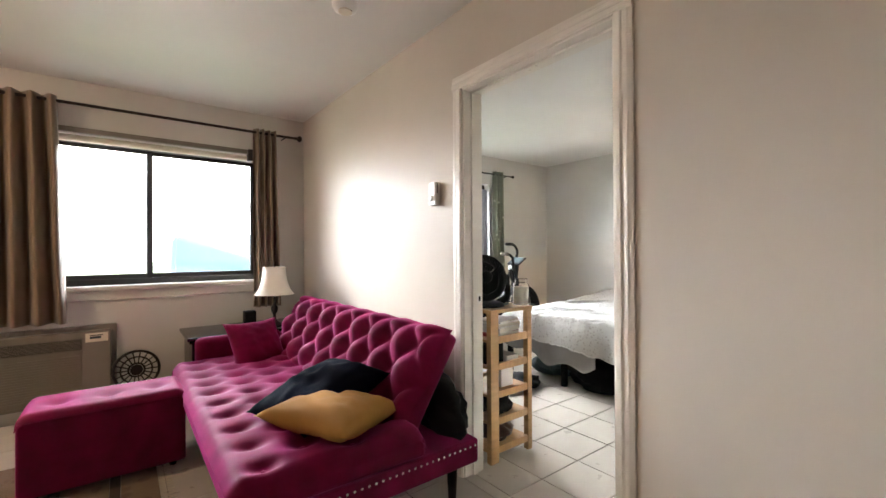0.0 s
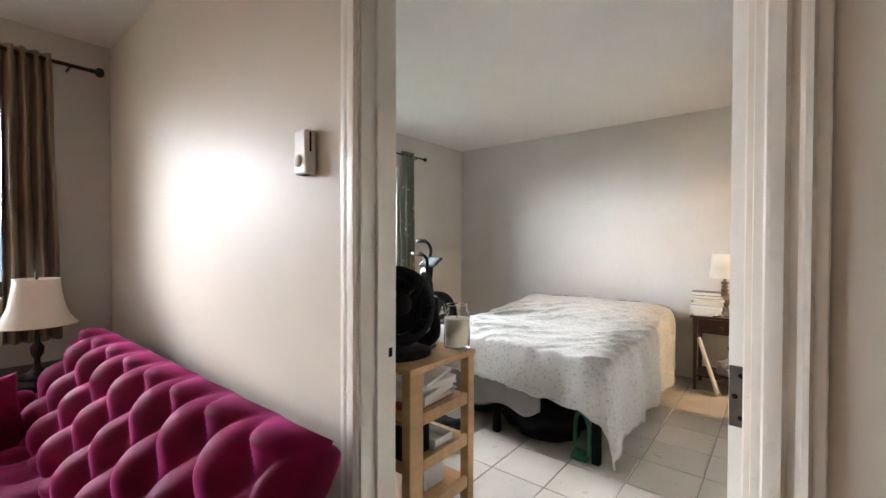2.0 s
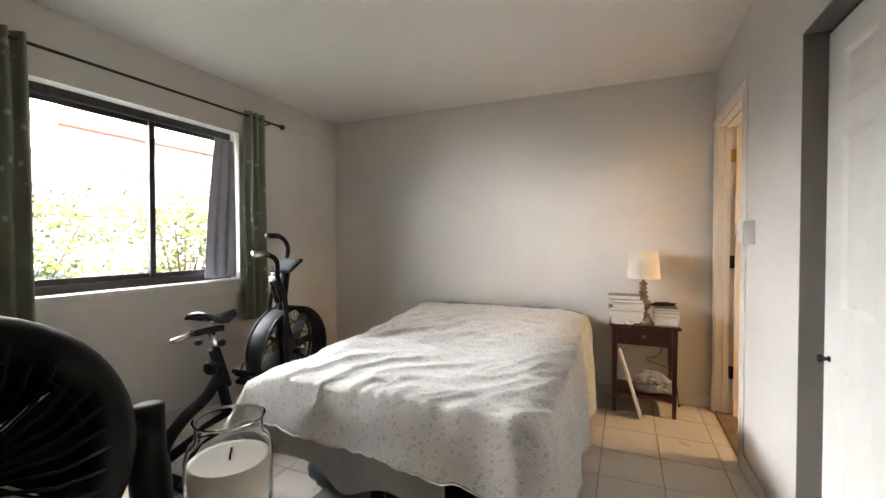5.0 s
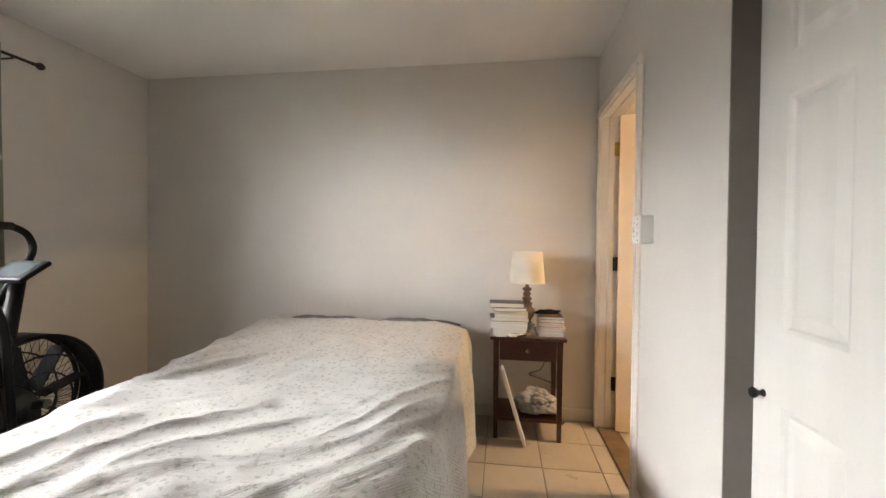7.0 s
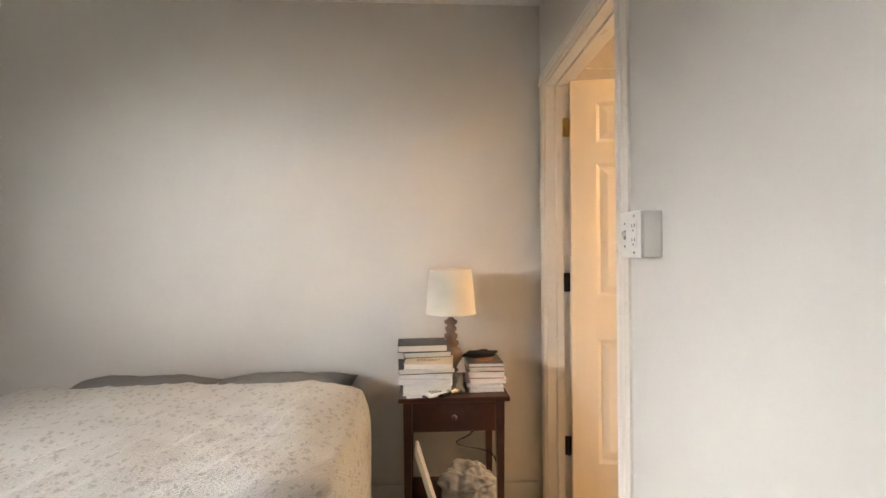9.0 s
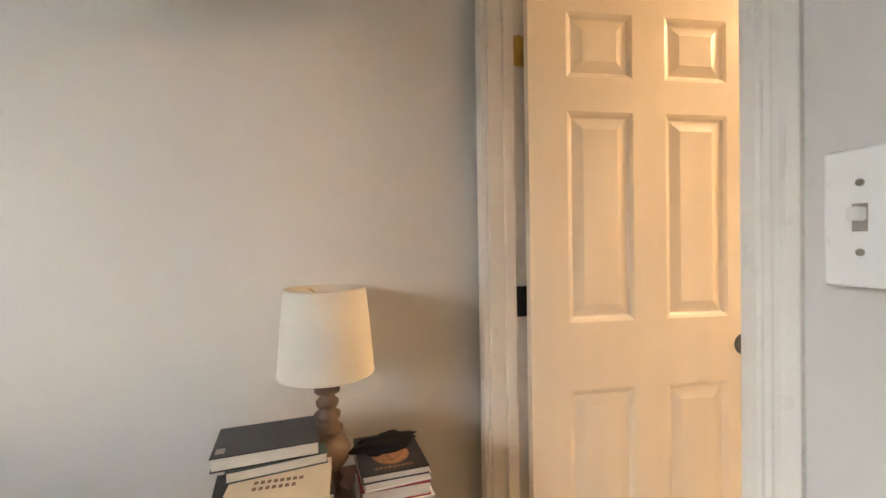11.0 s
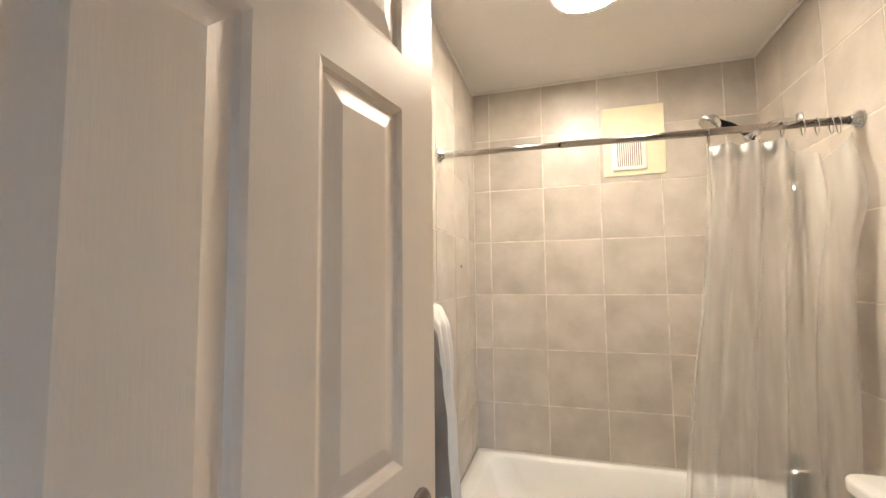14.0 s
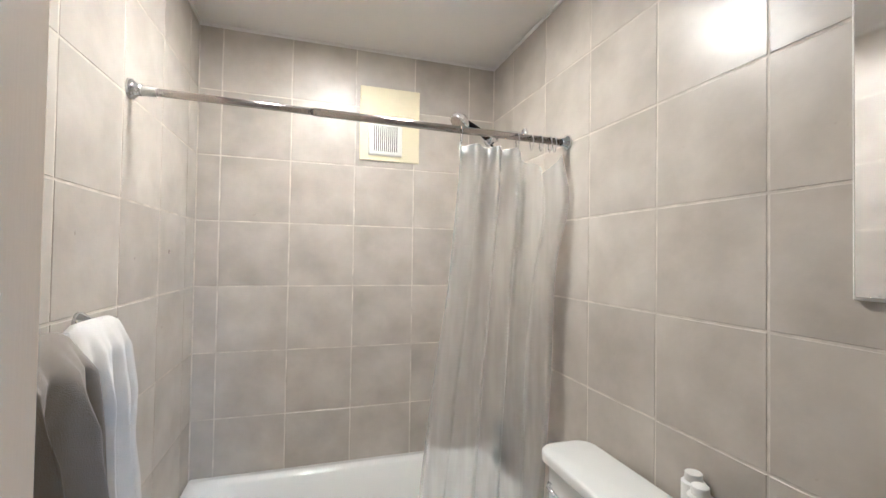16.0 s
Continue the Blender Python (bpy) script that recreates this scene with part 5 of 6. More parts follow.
sw = thing("switch_box", "white surface box with a light switch and double outlet", "switch", pose(4.112, SOUTH, 1.276))
part("back_box", box(-0.0545, 0.0545, 0.001, 0.050, -0.0595, 0.0595, 0.002, 1), PLASTIC, sw)
plate = part("cover_plate", box(-0.055, 0.055, 0.0362, 0.041, -0.060, 0.060, 0.0025, 2), PLASTIC, sw, at=pose(0, 0.014, 0))
part("toggle", box(0.0235, 0.0325, 0.040, 0.053, -0.003, 0.009, 0.0015, 1), PLASTIC, plate)
part("toggle_slot", box(0.0225, 0.0335, 0.0405, 0.0414, -0.012, 0.012), NICKEL, plate)
part("outlet", box(-0.036, -0.006, 0.041, 0.0435, -0.034, 0.034, 0.001, 1), PLASTIC, plate)
for oz in (-0.018, 0.018):
    for q in ((-0.029, -0.027, oz, oz + 0.008), (-0.016, -0.014, oz, oz + 0.008), (-0.023, -0.019, oz - 0.010, oz - 0.006)):
        part("contact_slot", box(q[0], q[1], 0.0432, 0.0440, q[2], q[3]), BLACKMAT, plate)
for sx, sz in ((0.028, 0.03), (0.028, -0.03), (-0.021, 0.047), (-0.021, -0.047)):
    part("screw", lathe([(0.0035, 0), (0.003, 0.001), (0, 0.0012)], 10), NICKEL, plate, at=axis((sx, 0.041, sz), (0, 1, 0)))

curtain_rod("curtain_rod", "dark bronze curtain rod with a ball finial", 2.30, 4.24, 2.215, 3.955, 0.0085, (4.24, 2.30))
curtain_panel("curtain", "sage green curtain with pale flower print", 3.895, 4.075, 0.61, 2.255, 3.955, 3, 0.030, GREENCURT, 0.10, seed=11)
curtain_panel("curtain", "sage green curtain with pale flower print", 2.40, 2.60, 0.61, 2.255, 3.955, 3, 0.030, GREENCURT, 0.10, seed=14)


def side_cloth():
    """Thin grey-blue cloth pinned at the window's corner, swept aside at the bottom."""
    c = thing("window_cloth", "thin grey-blue cloth hung at the window corner", "curtain", None, "curtains")

    def fn(u, v):
        w = 0.17 + 0.02 * v + 0.09 * math.sin(v * 3.0) * 0.3
        x = 3.90 - (1 - u) * (w + 0.06 * v ** 2)
        return (x, 4.085 + 0.014 * math.sin(u * 16 + v * 2) * (0.6 + v * 0.4), 2.02 - v * 1.07)
    part("cloth", surface(fn, 40, 40, 0.002), SHEER, c, smooth=True)


side_cloth()


def exercise_bike():
    """Air bike: rear foot, main beam, seat post with saddle, caged fan wheel and swinging handles."""
    b = thing("exercise_bike", "black air exercise bike with a caged fan wheel", "exercise bike", pose(0, 3.43, 0))

    def bar(name, pts, r, mat=BLACK, parent=b, sides=10, label=""):
        return part(name, tube(pts, r, sides), mat, parent, label, smooth=True)
    # feet
    for x in (2.86, 3.98):
        bar("stabiliser", [(x, -0.26, 0.035), (x, 0.26, 0.035)], 0.032)
        for y in (-0.26, 0.26):
            part("end_cap", lathe([(0, -0.03), (0.036, -0.028), (0.036, 0.02), (0, 0.024)], 14), BLACKMAT, b, at=axis((x, y, 0.037), (0, 1 if y > 0 else -1, 0)))
    # swan-neck beam and struts
    bar("main_beam", curve([(2.90, 0, 0.06), (2.92, 0, 0.16), (3.02, 0, 0.26), (3.16, 0, 0.34), (3.24, 0, 0.44)], 6), 0.034)
    bar("lower_beam", [(2.90, 0, 0.07), (3.30, 0, 0.19), (3.98, 0, 0.06)], 0.028)
    bar("front_strut", [(3.30, 0, 0.19), (3.24, 0, 0.44)], 0.030)
    # seat tube and post
    bar("seat_tube", [(3.285, 0, 0.36), (3.205, 0, 0.60)], 0.034)
    bar("seat_post", [(3.22, 0, 0.58), (3.190, 0, 0.700)], 0.022, CHROME, label="chrome seat post")
    part("clamp_knob", lathe([(0, 0), (0.022, 0.002), (0.026, 0.02), (0.018, 0.03), (0, 0.032)], 12), BLACK, b, at=axis((3.245, 0, 0.62), (1, 0, 0.4)))
    part("clamp_knob", lathe([(0, 0), (0.020, 0.002), (0.024, 0.02), (0.016, 0.03), (0, 0.032)], 12), BLACK, b, at=axis((3.11, 0.0, 0.675), (0, 0, -1)))
    bar("slide_rail", [(2.955, 0, 0.695), (3.09, 0, 0.712)], 0.014, NICKEL, label="grey metal slide rail")
    part("slide_block", box(3.07, 3.265, -0.02, 0.02, 0.698, 0.733, 0.006, 2), BLACK, b)

    def saddle(u, v):
        x = 0.225 * u
        w = 0.105 * (1 - u) ** 0.9 + 0.028
        a = (v - 0.5) * math.pi
        return (x, w * math.sin(a), 0.030 + 0.05 * math.cos(a) * (0.75 + 0.25 * (1 - u)) + 0.012 * math.cos(u * 6))
    sd = part("saddle", surface(saddle, 24, 18, 0.012), BLACKGLOSS, b, "black saddle", smooth=True, at=pose(3.12, 0, 0.735))
    part("adjust_knob", lathe([(0, 0), (0.012, 0), (0.012, 0.05), (0.040, 0.055), (0.044, 0.075), (0.036, 0.092), (0, 0.095)], 9), BLACK, b, at=axis((3.235, -0.02, 0.51), (-1, -0.1, -0.1)))
    bar("saddle_rail", [(0.05, 0.03, 0.035), (0.10, 0.02, 0.004), (0.19, 0.02, 0.004), (0.23, 0.01, 0.03)], 0.004, CHROME, sd, 6)
    # fan wheel in its cage
    wc = Vector((3.80, 0, 0.46))
    R = 0.30
    for y in (-0.075, 0.075):
        for r in (R, R * 0.72, R * 0.45, 0.06):
            part("cage_ring", tube([(wc.x + r * math.cos(2 * math.pi * k / 44), y * (1.0 if r == R else 1.25), wc.z + r * math.sin(2 * math.pi * k / 44)) for k in range(44)], 0.0045 if r < R else 0.011, 6, closed=True), BLACK, b)
        wires = bmesh.new()
        for k in range(48):
            a = 2 * math.pi * k / 48
            join(wires, tube([(wc.x + 0.06 * math.cos(a), y * 1.25, wc.z + 0.06 * math.sin(a)), (wc.x + R * math.cos(a), y, wc.z + R * math.sin(a))], 0.0016, 4))
        part("cage_mesh", wires, BLACK, b)
    part("outer_band", lathe([(R + 0.004, -0.06), (R + 0.009, -0.05), (R + 0.009, 0.05), (R + 0.004, 0.06)], 60), BLACK, b, smooth=True, at=axis(wc, (0, 1, 0)))
    for k in range(8):
        a = 2 * math.pi * k / 8 + 0.2
        part("fan_blade", box(0.05, R - 0.03, -0.045, 0.045, -0.004, 0.004, 0.002, 1), BLACKMAT, b, at=Matrix.Translation(wc) @ pose(0, 0, 0, 0, -math.degrees(a), 0))
    part("axle", tube([(wc.x, -0.12, wc.z), (wc.x, 0.12, wc.z)], 0.02, 14), NICKEL, b)
    # chain guard and crank
    part("chain_guard", lathe([(0, -0.012), (0.165, -0.012), (0.175, 0), (0.165, 0.012), (0, 0.012)], 40), BLACKGLOSS, b, smooth=True, at=axis((3.62, -0.095, 0.42), (0, 1, 0)))
    for s in (1, -1):
        crank = bar("crank", [(3.42, -s * 0.08, 0.38), (3.42 - s * 0.14, -s * 0.10, 0.38 + s * 0.08)], 0.011)
        ped = part("pedal", box(-0.055, 0.055, -0.04, 0.04, -0.012, 0.012, 0.004, 2), BLACKMAT, b, at=pose(3.42 - s * 0.14, -s * 0.155, 0.38 + s * 0.08, 0, 20 * s, 0))
        part("pedal_strap", tube(curve([(-0.02, -0.04, 0.01), (-0.01, -0.02, 0.05), (0, 0.02, 0.05), (0.01, 0.04, 0.01)], 4), 0.005, 6), BLACK, ped)
    # front column, console, swinging handles
    bar("column", [(3.68, 0, 0.30), (3.735, 0, 0.78), (3.775, 0, 1.03)], 0.030)
    for s in (1, -1):
        dx, dz = (-0.18, -0.10) if s < 0 else (0.21, 0.02)
        h = bar("handle_arm", curve([(3.66, s * 0.13, 0.30), (3.68 + dx / 4, s * 0.14, 0.62), (3.70 + dx / 2, s * 0.15, 0.90 + dz / 2), (3.73 + dx, s * 0.15, 1.10 + dz), (3.72 + dx, s * 0.15, 1.20 + dz), (3.65 + dx, s * 0.15, 1.245 + dz), (3.58 + dx, s * 0.15, 1.25 + dz)], 6), 0.0165)
        bar("grip", [(3.535 + dx, s * 0.15, 1.25 + dz), (3.65 + dx, s * 0.15, 1.247 + dz)], 0.020, RUBBER if s > 0 else NICKEL, h, label="worn grey grip" if s < 0 else "")
        bar("handle_brace", [(3.73 + dx * 0.9, s * 0.15, 1.06 + dz), (3.72, s * 0.04, 0.74)], 0.010)
    part("console", box(-0.075, 0.075, -0.10, 0.10, -0.012, 0.012, 0.008, 2), BLACK, b, at=pose(3.775, 0, 1.06, 0, -32, 0))
    part("console_screen", box(-0.05, 0.05, -0.07, 0.07, 0.012, 0.014), SCREEN, b, "pale display", at=pose(3.775, 0, 1.06, 0, -32, 0))
    bt = part("bottle", lathe([(0, 0), (0.034, 0), (0.036, 0.006), (0.036, 0.10), (0.030, 0.12), (0.036, 0.14), (0.033, 0.155), (0, 0.156)], 22), BLACKGLOSS, b, "black drinking bottle in a holder", smooth=True, at=pose(3.645, -0.07, 0.83, 0, -18, 0))
    part("cap", lathe([(0.030, 0.156), (0.030, 0.175), (0.012, 0.18), (0.010, 0.20), (0, 0.20)], 18), PLASTIC, bt, "white cap")


exercise_bike()


# ---- bathroom things ----
def bathtub():
    t = thing("bathtub", "white bathtub built in along the tiled wall", "bathtub")
    x0, x1, y0, y1, top = BATH_R + 0.002, BATH_L - 0.002, BATH_BACK + 0.002, -1.085, 0.374
    bm = bmesh.new()

    def ring(ins_x0, ins_x1, ins_y0, ins_y1, z, rad, n=8):
        a0, a1, b0, b1 = x0 + ins_x0, x1 - ins_x1, y0 + ins_y0, y1 - ins_y1
        pts = []
        for cx, cy, s in ((a1 - rad, b1 - rad, 0), (a0 + rad, b1 - rad, 1), (a0 + rad, b0 + rad, 2), (a1 - rad, b0 + rad, 3)):
            for k in range(n + 1):
                a = math.pi / 2 * (s + k / n)
                pts.append((cx + rad * math.cos(a), cy + rad * math.sin(a), z))
        return [bm.verts.new(p) for p in pts]
    rings = [ring(0, 0, 0, 0.012, 0.0, 0.004), ring(0, 0, 0, 0.008, top - 0.05, 0.004), ring(0, 0, 0, 0, top - 0.03, 0.006), ring(0, 0, 0, 0.002, top - 0.008, 0.008), ring(0.004, 0.004, 0.004, 0.010, top, 0.012),
             ring(0.07, 0.075, 0.055, 0.085, top, 0.09), ring(0.085, 0.09, 0.07, 0.10, top - 0.012, 0.10), ring(0.12, 0.15, 0.10, 0.125, top - 0.15, 0.12), ring(0.16, 0.24, 0.13, 0.15, 0.10, 0.13), ring(0.26, 0.34, 0.20, 0.22, 0.075, 0.10)]
    for a, b in zip(rings, rings[1:]):
        n = len(a)
        for k in range(n):
            bm.faces.new((a[k], a[(k + 1) % n], b[(k + 1) % n], b[k]))
    bm.faces.new(rings[-1])
    part("tub_shell", bm, PORCELAIN, t, smooth=True)
    part("drain", lathe([(0, 0.002), (0.028, 0.002), (0.030, 0)], 20), CHROME, t, at=pose(x0 + 0.33, (y0 + y1) / 2, 0.0755))
    part("overflow_plate", lathe([(0, 0.006), (0.034, 0.004), (0.036, 0)], 24), CHROME, t, at=axis((x0 + 0.118, (y0 + y1) / 2, 0.27), (1, 0, 0.15)))


bathtub()

rod = thing("shower_rod", "chrome tension shower rod between tiled walls", "shower rod")
RY, RZ = -1.11, 1.853
part("outer_tube", tube([(BATH_L - 0.02, RY, RZ + 0.017), (4.60, RY, RZ + 0.011)], 0.0115, 16), RODMETAL, rod, smooth=True)
part("inner_tube", tube([(4.60, RY, RZ + 0.011), (BATH_R + 0.03, RY, RZ)], 0.0135, 16), RODMETAL, rod, smooth=True)
for x, s in ((BATH_L, -1), (BATH_R, 1)):
    part("end_flange", lathe([(0, 0), (0.030, 0), (0.031, 0.008), (0.024, 0.014), (0.018, 0.022), (0.017, 0.03), (0, 0.03)], 28), CHROME, rod, smooth=True, at=axis((x, RY, RZ + (0.018 if s < 0 else 0)), (s, 0, 0)))
part("plastic_collar", tube([(BATH_L - 0.03, RY, RZ + 0.017), (BATH_L - 0.07, RY, RZ + 0.016)], 0.014, 14), PLASTIC, rod)


def shower_curtain():
    """Clear vinyl curtain bunched at the wet end, widening towards its foot; its hem hangs inside the tub."""
    c = thing("shower_curtain", "clear vinyl shower curtain bunched at one end", "shower curtain")

    def fn(u, v):
        spread = 0.42 + 0.14 * v ** 1.2
        gather = 0.028 + 0.022 * v
        swell = 0.05 * math.exp(-((v - 0.13) / 0.12) ** 2) * max(0.0, 1 - u / 0.5)
        x = 3.672 + spread * u + 0.03 * v * noise.noise((u * 5, v * 2, 3)) - 0.4 * swell
        ph = 2 * math.pi * (5.2 * u + 0.5 * noise.noise((u * 3, v * 1.1, 1)))
        y = -1.125 - 0.10 * v ** 1.5 + gather * math.sin(ph) + 0.010 * math.sin(2.7 * ph + 1.0) * v + 0.012 * noise.noise((u * 6, v * 4, 5)) + swell
        z = 1.812 - 1.475 * v - (0.055 * math.sin(math.pi * min(1, u * 2.2)) * (1 - v) ** 3 if u < 0.45 else 0)
        z -= 0.035 * max(0.0, 1 - abs(u - 0.17) / 0.12) * (1 - v) ** 4
        return (x, y, z)
    part("vinyl_sheet", surface(fn, 150, 60), VINYL, c, smooth=True)

    def hem(u, v):
        x, y, z = fn(0.42 + 0.58 * u, v * 0.030)
        return (x, y - 0.002, z + 0.001)
    part("top_hem", surface(hem, 90, 3, 0.004), PLASTIC, c, "white reinforced top hem", smooth=True)
    for x in (4.085, 3.86, 3.80, 3.76, 3.72, 3.70):
        ringp = [(x + 0.003 * math.sin(6.28 * k / 18), RY + 0.019 * math.sin(6.28 * k / 18), RZ - 0.012 + 0.030 * math.cos(6.28 * k / 18)) for k in range(18)]
        rg = part("curtain_ring", tube(ringp, 0.0022, 6, closed=True), CHROME, c)
        for k in (-1, 0, 1):
            part("roller_bead", lathe([(0, -0.004), (0.0042, 0), (0, 0.004)], 8), CHROME, rg, at=pose(x, RY + 0.008 * k, RZ + 0.011))


shower_curtain()


def shower_set():
    s = thing("hand_shower_set", "chrome hand shower on a wall arm with hose", "shower head")
    part("wall_flange", lathe([(0, 0), (0.032, 0), (0.030, 0.008), (0.012, 0.014), (0, 0.014)], 24), CHROME, s, smooth=True, at=axis((BATH_R, -1.47, 1.985), (1, 0, 0)))
    part("arm", tube(curve([(BATH_R + 0.005, -1.47, 1.985), (BATH_R + 0.09, -1.47, 1.985), (BATH_R + 0.16, -1.465, 1.945)], 6), 0.010, 12), CHROME, s, smooth=True)
    part("holder", tube([(BATH_R + 0.15, -1.465, 1.955), (BATH_R + 0.20, -1.46, 1.925)], 0.019, 14), CHROME, s, smooth=True)
    hd = axis((BATH_R + 0.34, -1.43, 1.995), (0.62, 0.05, -0.78))
    part("handle", tube(curve([(BATH_R + 0.17, -1.46, 1.925), (BATH_R + 0.25, -1.445, 1.975), (BATH_R + 0.325, -1.432, 2.005)], 5), [0.012] * 5 + [0.014] * 6, 12), BLACK, s, smooth=True)
    part("head", lathe([(0, -0.035), (0.024, -0.03), (0.046, -0.008), (0.050, 0.006), (0.046, 0.012), (0, 0.014)], 32), CHROME, s, "round chrome spray head", smooth=True, at=hd)
    part("spray_face", lathe([(0, 0.0165), (0.040, 0.0160), (0.042, 0.013)], 28), NICKEL, s, at=hd)
    part("hose", tube(curve([(BATH_R + 0.17, -1.46, 1.915), (BATH_R + 0.19, -1.45, 1.70), (BATH_R + 0.24, -1.44, 1.35), (BATH_R + 0.20, -1.44, 1.06), (BATH_R + 0.11, -1.45, 1.02), (BATH_R + 0.05, -1.46, 1.16), (BATH_R + 0.035, -1.465, 1.55)], 8), 0.0075, 8), NICKEL, s, smooth=True)
    part("rail_bar", tube([(BATH_R + 0.035, -1.465, 1.50), (BATH_R + 0.035, -1.465, 1.80)], 0.012, 12), CHROME, s, smooth=True)
    v = thing("tub_faucet", "chrome shower valve lever and tub spout", "faucet")
    part("escutcheon", lathe([(0, 0), (0.062, 0), (0.060, 0.006), (0.04, 0.012), (0, 0.013)], 32), CHROME, v, smooth=True, at=axis((BATH_R, -1.47, 0.80), (1, 0, 0)))
    part("valve_body", tube([(BATH_R + 0.01, -1.47, 0.80), (BATH_R + 0.055, -1.47, 0.80)], 0.024, 16), CHROME, v)
    part("lever", tube([(BATH_R + 0.05, -1.47, 0.80), (BATH_R + 0.06, -1.45, 0.73), (BATH_R + 0.065, -1.445, 0.70)], [0.012, 0.010, 0.007], 10), CHROME, v, smooth=True)
    part("spout", tube(curve([(BATH_R + 0.002, -1.47, 0.55), (BATH_R + 0.08, -1.47, 0.55), (BATH_R + 0.125, -1.47, 0.525)], 5), [0.03, 0.028, 0.027, 0.026, 0.025, 0.025, 0.025, 0.024, 0.024, 0.023, 0.022], 16), CHROME, v, smooth=True)


shower_set()
cad = thing("shampoo_bottle", "dark shampoo bottle on the tub rim", "bottle", pose(BATH_R + 0.045, -1.60, 0.3745))
part("bottle_body", lathe([(0, 0), (0.030, 0), (0.033, 0.01), (0.033, 0.15), (0.024, 0.175), (0.012, 0.18), (0, 0.18)], 20), COVERTEAL, cad, smooth=True)
part("cap", lathe([(0, 0.205), (0.013, 0.204), (0.014, 0.1805), (0, 0.1805)], 16), BLACK, cad)

vent = thing("exhaust_vent", "white louvred exhaust fan on a pale yellow board", "vent", pose(4.225, BATH_BACK, 2.075))
part("mounting_board", box(-0.155, 0.155, 0.0005, 0.009, -0.19, 0.19, 0.002, 1), PALEYELLOW, vent, "pale yellow mounting board")
part("grille_body", box(-0.062, 0.112, 0.0092, 0.026, -0.165, 0.008, 0.008, 3), PLASTIC, vent)
part("recess", box(-0.040, 0.090, 0.0262, 0.027, -0.143, -0.014), BLACKMAT, vent)
for k in range(13):
    part("louvre", box(-0.040 + k * 0.0104, -0.0335 + k * 0.0104, 0.0272, 0.031, -0.143, -0.014, 0.001, 1), PLASTIC, vent)


def toilet():
    t = thing("toilet", "white porcelain toilet against the tiled wall", "toilet")
    x0, x1, y0, y1 = BATH_R + 0.012, BATH_R + 0.205, -0.955, -0.43
    part("tank", round_box(x0 + 0.008, x1 - 0.010, y0 + 0.012, y1 - 0.012, 0.37, 0.725, 0.05, 0.006), PORCELAIN, t, smooth=True)
    part("tank_lid", round_box(x0, x1 + 0.012, y0 - 0.004, y1 + 0.004, 0.7255, 0.765, 0.06, 0.010), PORCELAIN, t, smooth=True)
    part("flush_lever", tube([(x1, y0 + 0.07, 0.67), (x1 + 0.012, y0 + 0.08, 0.668), (x1 + 0.014, y0 + 0.14, 0.66)], 0.007, 8), CHROME, t, smooth=True)
    c = (y0 + y1) / 2

    def bowl(u, v):
        a = 2 * math.pi * u
        prof = ((0.10, 0.0), (0.105, 0.10), (0.12, 0.20), (0.17, 0.32), (0.185, 0.385), (0.178, 0.395))
        f = v * (len(prof) - 1)
        i = min(int(f), len(prof) - 2)
        r = prof[i][0] + (prof[i + 1][0] - prof[i][0]) * (f - i)
        z = prof[i][1] + (prof[i + 1][1] - prof[i][1]) * (f - i)
        return (x1 + 0.23 + r * 1.32 * math.cos(a), c + r * math.sin(a), z)
    part("bowl", surface(bowl, 40, 20), PORCELAIN, t, smooth=True)

    def seat(u, v):
        a = 2 * math.pi * u
        r = 0.186 * v
        return (x1 + 0.23 + r * 1.32 * math.cos(a), c + r * math.sin(a), 0.415)
    part("seat_lid", surface(seat, 40, 6, 0.02), PORCELAIN, t, smooth=True)
    part("pedestal_back", box(x0 + 0.02, x1 + 0.10, c - 0.10, c + 0.10, 0, 0.369, 0.02, 2), PORCELAIN, t)


toilet()
for bx, by, bh in ((3.672, -0.505, 0.105), (3.70, -0.462, 0.098)):
    bt = thing("pump_bottle", "white plastic bottle with a wide cap on the tank lid", "bottle", pose(bx, by, 0.7655), "bottles on the tank")
    part("bottle_body", lathe([(0, 0), (0.026, 0), (0.028, 0.005), (0.028, bh - 0.024), (0.020, bh - 0.020), (0, bh - 0.020)], 28), PLASTIC, bt, smooth=False)
    part("cap", lathe([(0, bh), (0.0185, bh), (0.0200, bh - 0.0015), (0.0205, bh - 0.0198), (0, bh - 0.0198)], 28), PLASTIC, bt, smooth=False)

TBX, TBZ = BATH_L - 0.065, 1.228
bar = thing("towel_bar", "chrome towel bar on the tiled wall", "towel bar")
part("bar", tube([(TBX, -0.895, TBZ), (TBX, -0.40, TBZ)], 0.009, 12), CHROME, bar, smooth=True)
for y in (-0.87, -0.40):
    part("post", lathe([(0, 0), (0.027, 0), (0.027, 0.008), (0.016, 0.020), (0.013, 0.045), (0.016, 0.062), (0.014, 0.075), (0, 0.078)], 24), CHROME, bar, smooth=True, at=axis((BATH_L, y, TBZ), (-1, 0, 0)))


